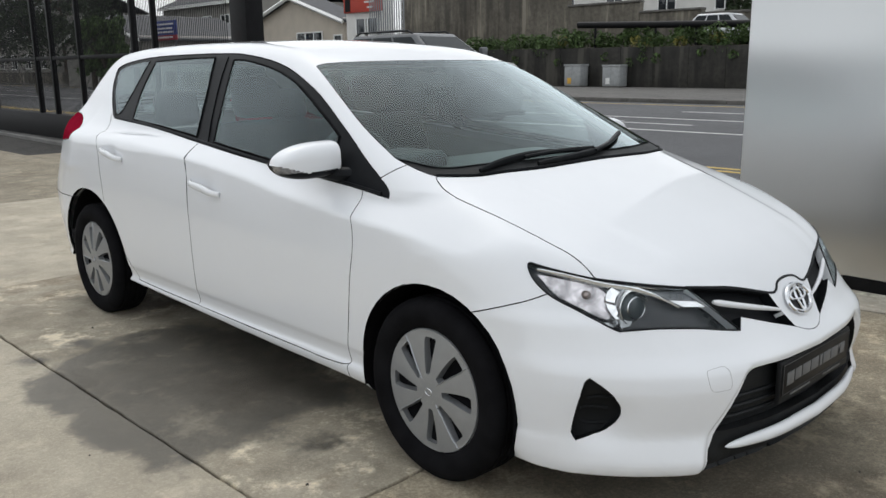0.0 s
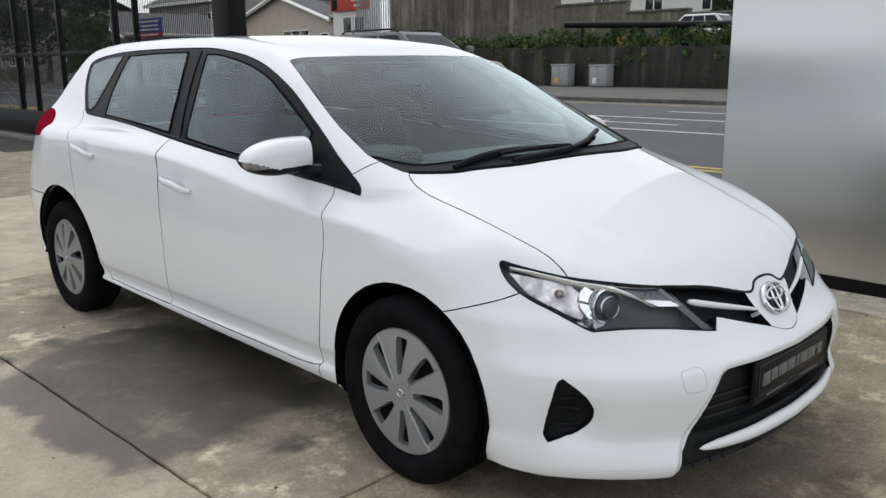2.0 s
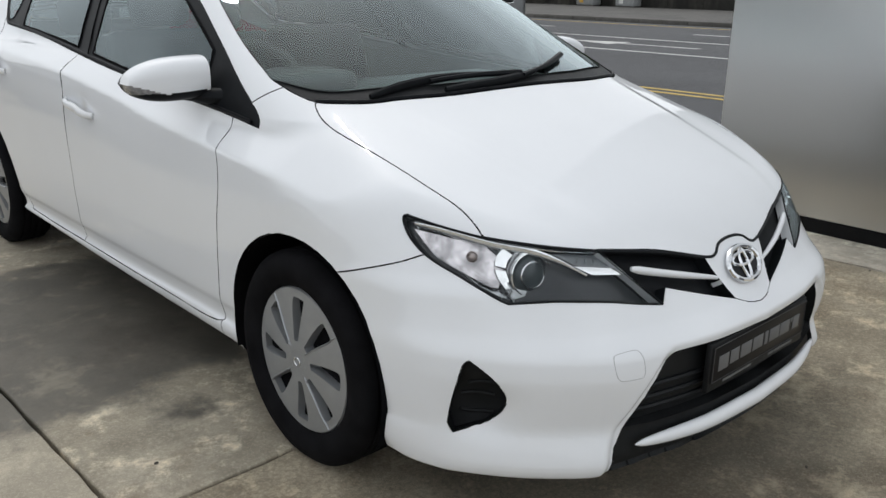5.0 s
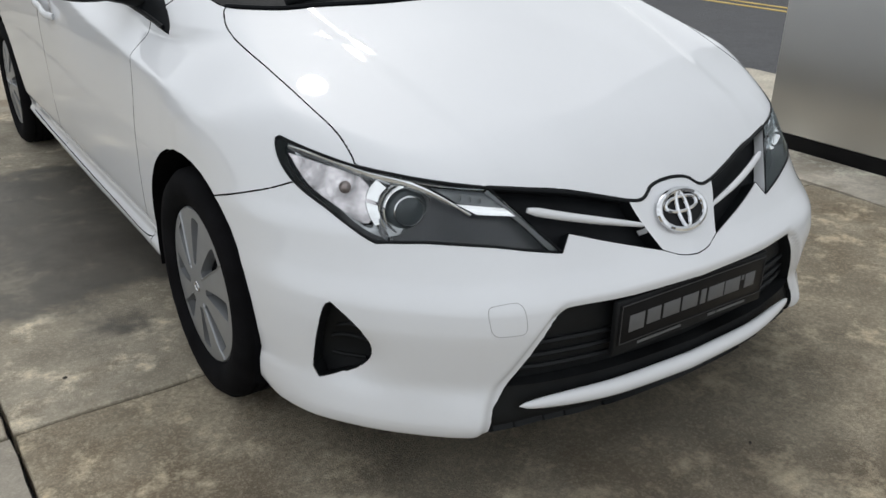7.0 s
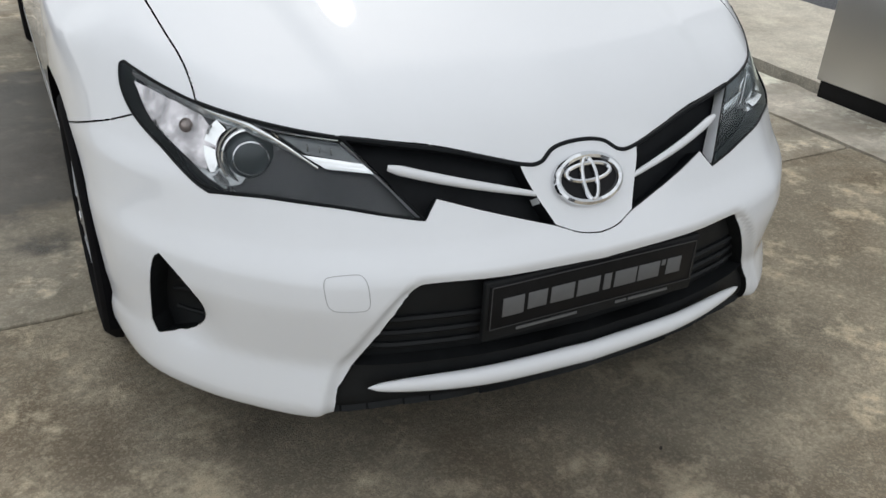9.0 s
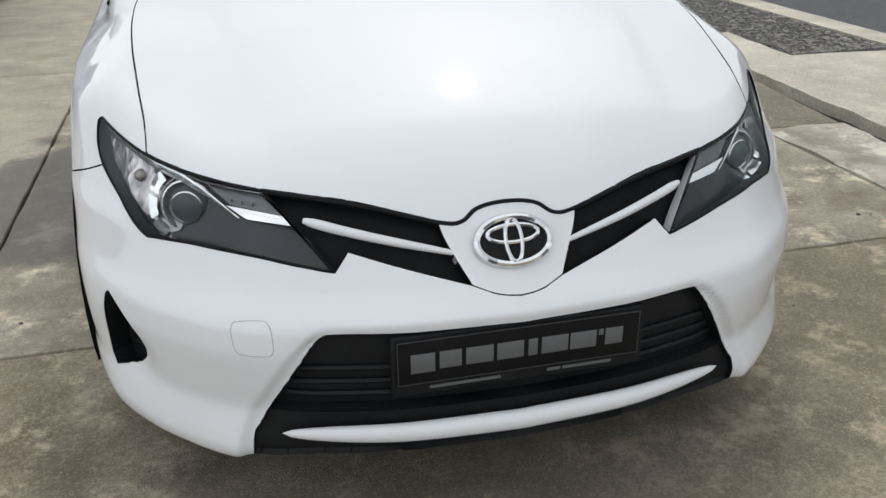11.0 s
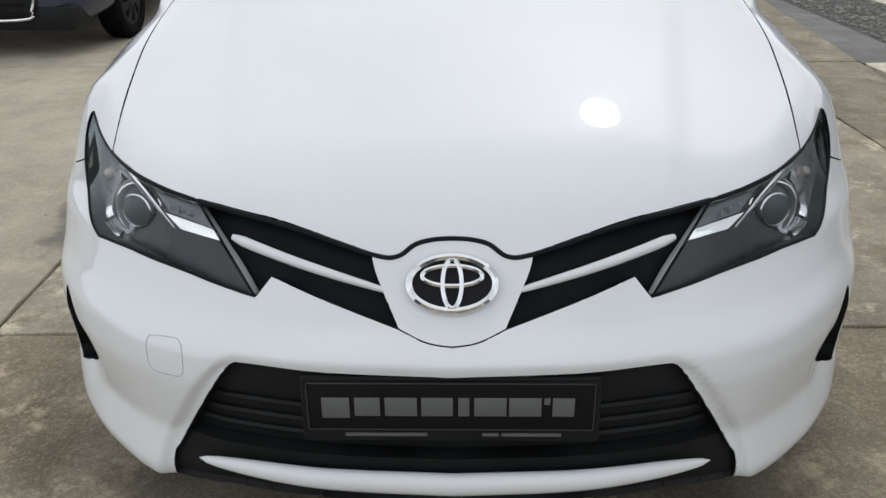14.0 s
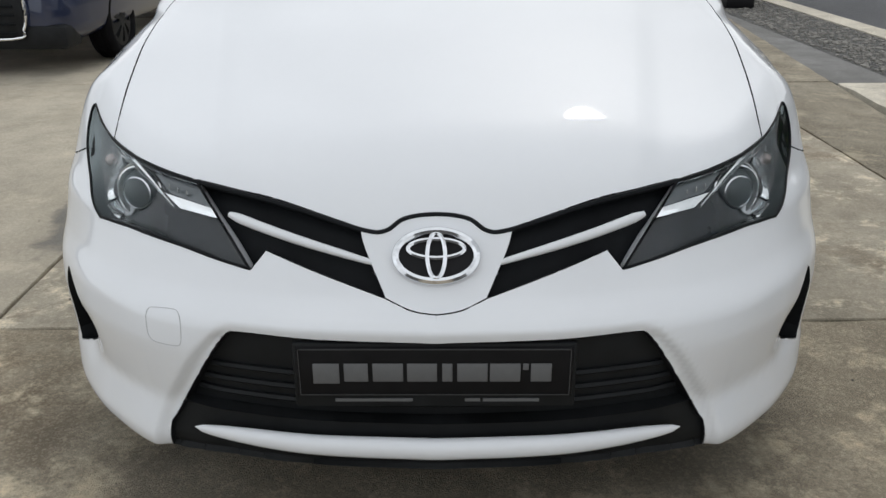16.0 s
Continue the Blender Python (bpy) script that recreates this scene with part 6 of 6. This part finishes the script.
tagged(leaves("yellow_foliage", [(33.9, y + r.uniform(-0.5, 0.5), 2.2 + r.uniform(0, 0.35), 0.35, 60) for y in (14.5, 18.3, 20.4, 21.2, 22.8, 27.5)], 0.10, YELLOWISH, hedge, 2, "yellowing leaves"), kind="stuff")
part("stems", tube([(34.2, 6, 1.8), (34.3, 20, 1.85), (34.2, 34, 1.85)], 0.06, 6), BARK, hedge)


def tree(x, y, height, crown, seed, mat_=None, label="dark leafy broadleaf tree"):
    t = thing("tree", label, "tree", (x, y, 0), "trees along the street")
    q = random.Random(seed)
    part("trunk", tube([(0, 0, 0), (0.05, 0.02, height * 0.3), (0.1, -0.05, height * 0.6), (0.05, 0.05, height * 0.85)], [0.20, 0.15, 0.10, 0.03], 10), BARK, t)
    for k in range(7):
        a, h0 = q.uniform(0, 6.28), height * q.uniform(0.3, 0.65)
        tip = (crown * 0.7 * math.cos(a), crown * 0.7 * math.sin(a), h0 + height * 0.25)
        part("limb", tube([(0.05, 0, h0), (tip[0] * 0.5, tip[1] * 0.5, h0 + height * 0.15), tip], [0.07, 0.045, 0.015], 6), BARK, t)
    cl = []
    for k in range(46):
        a, rr_, z = q.uniform(0, 6.28), crown * q.uniform(0.1, 1.0), height * q.uniform(0.28, 1.0)
        cl.append((rr_ * math.cos(a) * (1.15 - z / height * 0.5), rr_ * math.sin(a) * (1.15 - z / height * 0.5), z, crown * q.uniform(0.18, 0.32), 130))
    tagged(leaves("crown", cl, 0.13, mat_ or DARK_LEAVES, t, seed), kind="stuff")


tree(13.5, 47, 7.5, 3.0, 3)
tree(18.5, 52, 6.0, 2.2, 4)
tree(9.5, 50, 8.0, 3.2, 5)
tree(42.0, 21.0, 7.0, 1.6, 6)
tree(24.0, 72, 12.0, 5.0, 11)
tree(15.5, 66, 11.0, 4.6, 12)
tree(19.5, 80, 12.0, 4.5, 13)
tree(8.0, 62, 11.0, 4.5, 14)
tree(14.0, 39, 3.6, 1.2, 7, LEAVES, "small garden tree behind the fence")

# ---- houses and shop ----
CREAM = material("cream_render", (0.46, 0.41, 0.34), 0.9, vary=0.08, scale=1.5, bump=0.2, bump_scale=60)
WHITE_WALL = material("white_render", (0.62, 0.61, 0.58), 0.9, vary=0.08, scale=1.5, bump=0.2, bump_scale=60)
GREY_WALL = material("grey_render", (0.24, 0.23, 0.21), 0.9, vary=0.15, scale=1.0, bump=0.2, bump_scale=60)
SLATE = material("dark_slate_roof", (0.045, 0.047, 0.052), 0.7, vary=0.3, scale=3, bump=0.4, bump_scale=25)
FASCIA = material("white_fascia", (0.75, 0.75, 0.73), 0.6, vary=0.05, scale=4)
DARK_GLASS = material("dark_window_glass", (0.02, 0.024, 0.028), 0.06, spec=0.8)


def house(name, label, x, y0, y1, eaves, ridge, depth, wall_mat, openings, gable=True):
    """A house facing -x: gable end to the street or long side, with real window openings' frames and panes."""
    h = thing(name, label, "house", (x, y0, 0))
    w = y1 - y0
    bm = bmesh.new()
    prof = [(0, 0), (w, 0), (w, eaves), (w / 2, ridge), (0, eaves)] if gable else [(0, 0), (w, 0), (w, eaves), (0, eaves)]
    a, b = [[bm.verts.new((d, p, q)) for p, q in prof] for d in (0, depth)]
    bm.faces.new(a), bm.faces.new(b[::-1])
    for k in range(len(prof)):
        bm.faces.new((a[k], b[k], b[(k + 1) % len(prof)], a[(k + 1) % len(prof)]))
    part("wall", bm, wall_mat, h, smooth=False)
    for s in (0, 1):
        bm = bmesh.new()
        if gable:
            e = (-0.35 if s == 0 else w + 0.35, eaves - 0.25), (w / 2, ridge + 0.05)
            p = [(-0.35, *e[0]), (depth + 0.3, *e[0]), (depth + 0.3, *e[1]), (-0.35, *e[1])]
        else:
            e = (-0.4 if s == 0 else depth + 0.4, eaves - 0.1), (depth / 2, ridge)
            p = [(e[0][0], -0.3, e[0][1]), (e[0][0], w + 0.3, e[0][1]), (e[1][0], w + 0.3, e[1][1]), (e[1][0], -0.3, e[1][1])]
        lo = [bm.verts.new(q) for q in p]
        hi = [bm.verts.new((q[0], q[1], q[2] + 0.14)) for q in p]
        bm.faces.new(lo), bm.faces.new(hi)
        for k in range(4):
            bm.faces.new((lo[k], lo[(k + 1) % 4], hi[(k + 1) % 4], hi[k]))
        roof = part("roof", bm, SLATE, h, smooth=False)
        if gable:
            part("barge_board", tube([(-0.37, e[0][0], e[0][1] + 0.02), (-0.37, e[1][0], e[1][1] + 0.02)], 0.12, 4), FASCIA, roof)
    if not gable:
        part("fascia", block((-0.42, -0.3, eaves - 0.2), (-0.36, w + 0.3, eaves + 0.06)), FASCIA, h)
    for oy0, oy1, oz0, oz1, bars in openings:
        win = part("window", block((-0.03, oy0, oz0), (0.02, oy1, oz1), 0.005), DARK_GLASS, h, "dark glazed window")
        for k in range(bars + 1):
            yy = oy0 + (oy1 - oy0) * k / bars
            part("frame", block((-0.06, yy - 0.04, oz0), (-0.02, yy + 0.04, oz1)), FASCIA, win)
        part("sill", block((-0.10, oy0 - 0.08, oz0 - 0.08), (0.0, oy1 + 0.08, oz0)), FASCIA, win)
        part("head", block((-0.06, oy0, oz1 - 0.07), (-0.02, oy1, oz1)), FASCIA, win)
    return h


house("house", "cream rendered bungalow with a dark slate gable roof", 26, 35.9, 45.5, 3.85, 5.1, 1.6, CREAM, [(2.0, 4.5, 2.35, 3.22, 3), (0.2, 0.9, 2.2, 3.0, 1)])
house("house", "low grey house with a slate roof behind the fence", 22, 52.5, 66, 3.3, 4.9, 9, GREY_WALL, [(1.2, 2.6, 1.4, 2.6, 2), (5, 6.4, 1.4, 2.6, 2), (9, 10.4, 1.4, 2.6, 2)])
house("house", "grey two-storey house with a slate roof", 34, 58, 74, 6.6, 8.6, 9, GREY_WALL, [(1 + 3 * k, 2.4 + 3 * k, z, z + 1.3, 2) for k in range(5) for z in (1.4, 4.3)], False)
house("house", "grey two-storey terrace behind the fence", 25, 78, 118, 6.4, 8.4, 9, GREY_WALL, [(1.5 + 4 * k, 3 + 4 * k, z, z + 1.3, 2) for k in range(7) for z in (1.4, 4.3)], False)
house("house", "pale rendered building beyond the wall", 58, 22, 52, 8.6, 10.5, 9, WHITE_WALL, [(3 + 5 * k, 4.6 + 5 * k, 5.2, 6.8, 2) for k in range(5)], False)
house("house", "grey rendered terrace beyond the trees", 12, 118, 150, 8.5, 11.5, 9, GREY_WALL, [(2 + 4 * k, 3.4 + 4 * k, z, z + 1.5, 2) for k in range(7) for z in (1.6, 5.0)], False)
shop = thing("shop", "white rendered shop with a red sign over its door", "shop", (25, 31.6, 0))
part("wall", block((0, 0, 0), (0.9, 2.75, 5.6), 0.01), WHITE_WALL, shop)
part("flat_roof", block((-0.2, -0.2, 5.6), (1.1, 2.95, 5.8), 0.02), SLATE, shop)
RED_SIGN = material("red_sign", (0.42, 0.05, 0.03), 0.5, vary=0.08, scale=3)
sign = part("sign", block((-0.18, -0.35, 3.95), (-0.03, 2.72, 5.2), 0.01), RED_SIGN, shop, "red sign board with pale lettering bars")
for z, y0, y1 in ((4.62, 0.3, 1.2), (4.38, 0.2, 1.0), (4.12, 0.3, 0.8)):
    part("lettering_bar", block((-0.19, y0, z), (-0.175, y1, z + 0.09)), PLATE_PALE, sign)
part("sign_panel", block((-0.19, 2.15, 4.0), (-0.175, 2.6, 4.75)), BLACK_STEEL, sign)
for y0, y1 in ((0.10, 0.95), (1.05, 1.9)):
    door = part("shop_door", block((-0.05, y0, 0), (0.02, y1, 3.62), 0.005), DARK_GLASS, shop, "glazed shop front bay")
    for yy in (y0, y1 - 0.09):
        part("frame", block((-0.09, yy, 0), (-0.04, yy + 0.09, 3.62)), FASCIA, door)
    part("frame", block((-0.09, y0, 2.75), (-0.04, y1, 2.87)), FASCIA, door)
PALISADE = material("galvanised_steel", (0.20, 0.21, 0.22), 0.5, 0.6, vary=0.2, scale=6)
palisade = thing("palisade_fence", "galvanised steel palisade fence beside the shop", "fence", (24.6, 29.3, 0))
for k in range(16):
    part("pale", block((0, k * 0.17, 0.1), (0.02, k * 0.17 + 0.075, 5.2), 0.004), PALISADE, palisade)
for z in (0.6, 2.9, 4.6):
    part("rail", block((0.02, 0, z), (0.06, 2.65, z + 0.06)), PALISADE, palisade)
board = thing("signboard", "blue and red estate signboard on two posts", "sign", (21.5, 46.4, 0))
part("blue_panel", block((-0.04, 0, 3.25), (0.0, 3.4, 4.10), 0.005), material("blue_sign", (0.02, 0.04, 0.20), 0.5, vary=0.1, scale=3), board)
part("red_panel", block((-0.04, 0, 2.95), (0.0, 3.4, 3.245), 0.005), material("crimson_sign", (0.30, 0.02, 0.04), 0.5, vary=0.1, scale=3), board)
for z, y0, y1 in ((3.85, 0.4, 3.0), (3.6, 0.5, 2.8), (3.38, 0.4, 2.9), (3.07, 0.5, 2.9)):
    part("lettering_bar", block((-0.05, y0, z), (-0.041, y1, z + 0.10)), PLATE_PALE, board)
for y in (0.3, 3.1):
    part("post", block((0.0, y - 0.05, 0), (0.08, y + 0.05, 4.0)), PALISADE, board)
garden = tagged(new("garden_wall"), "low pale garden wall along the far pavement", "wall", kind="structure")
for k in range(14):
    part("panel", block((23.5, 38 + k * 4.0, 0), (23.75, 38 + k * 4.0 + 3.98, 1.05), 0.01), WALL_GREY, garden)
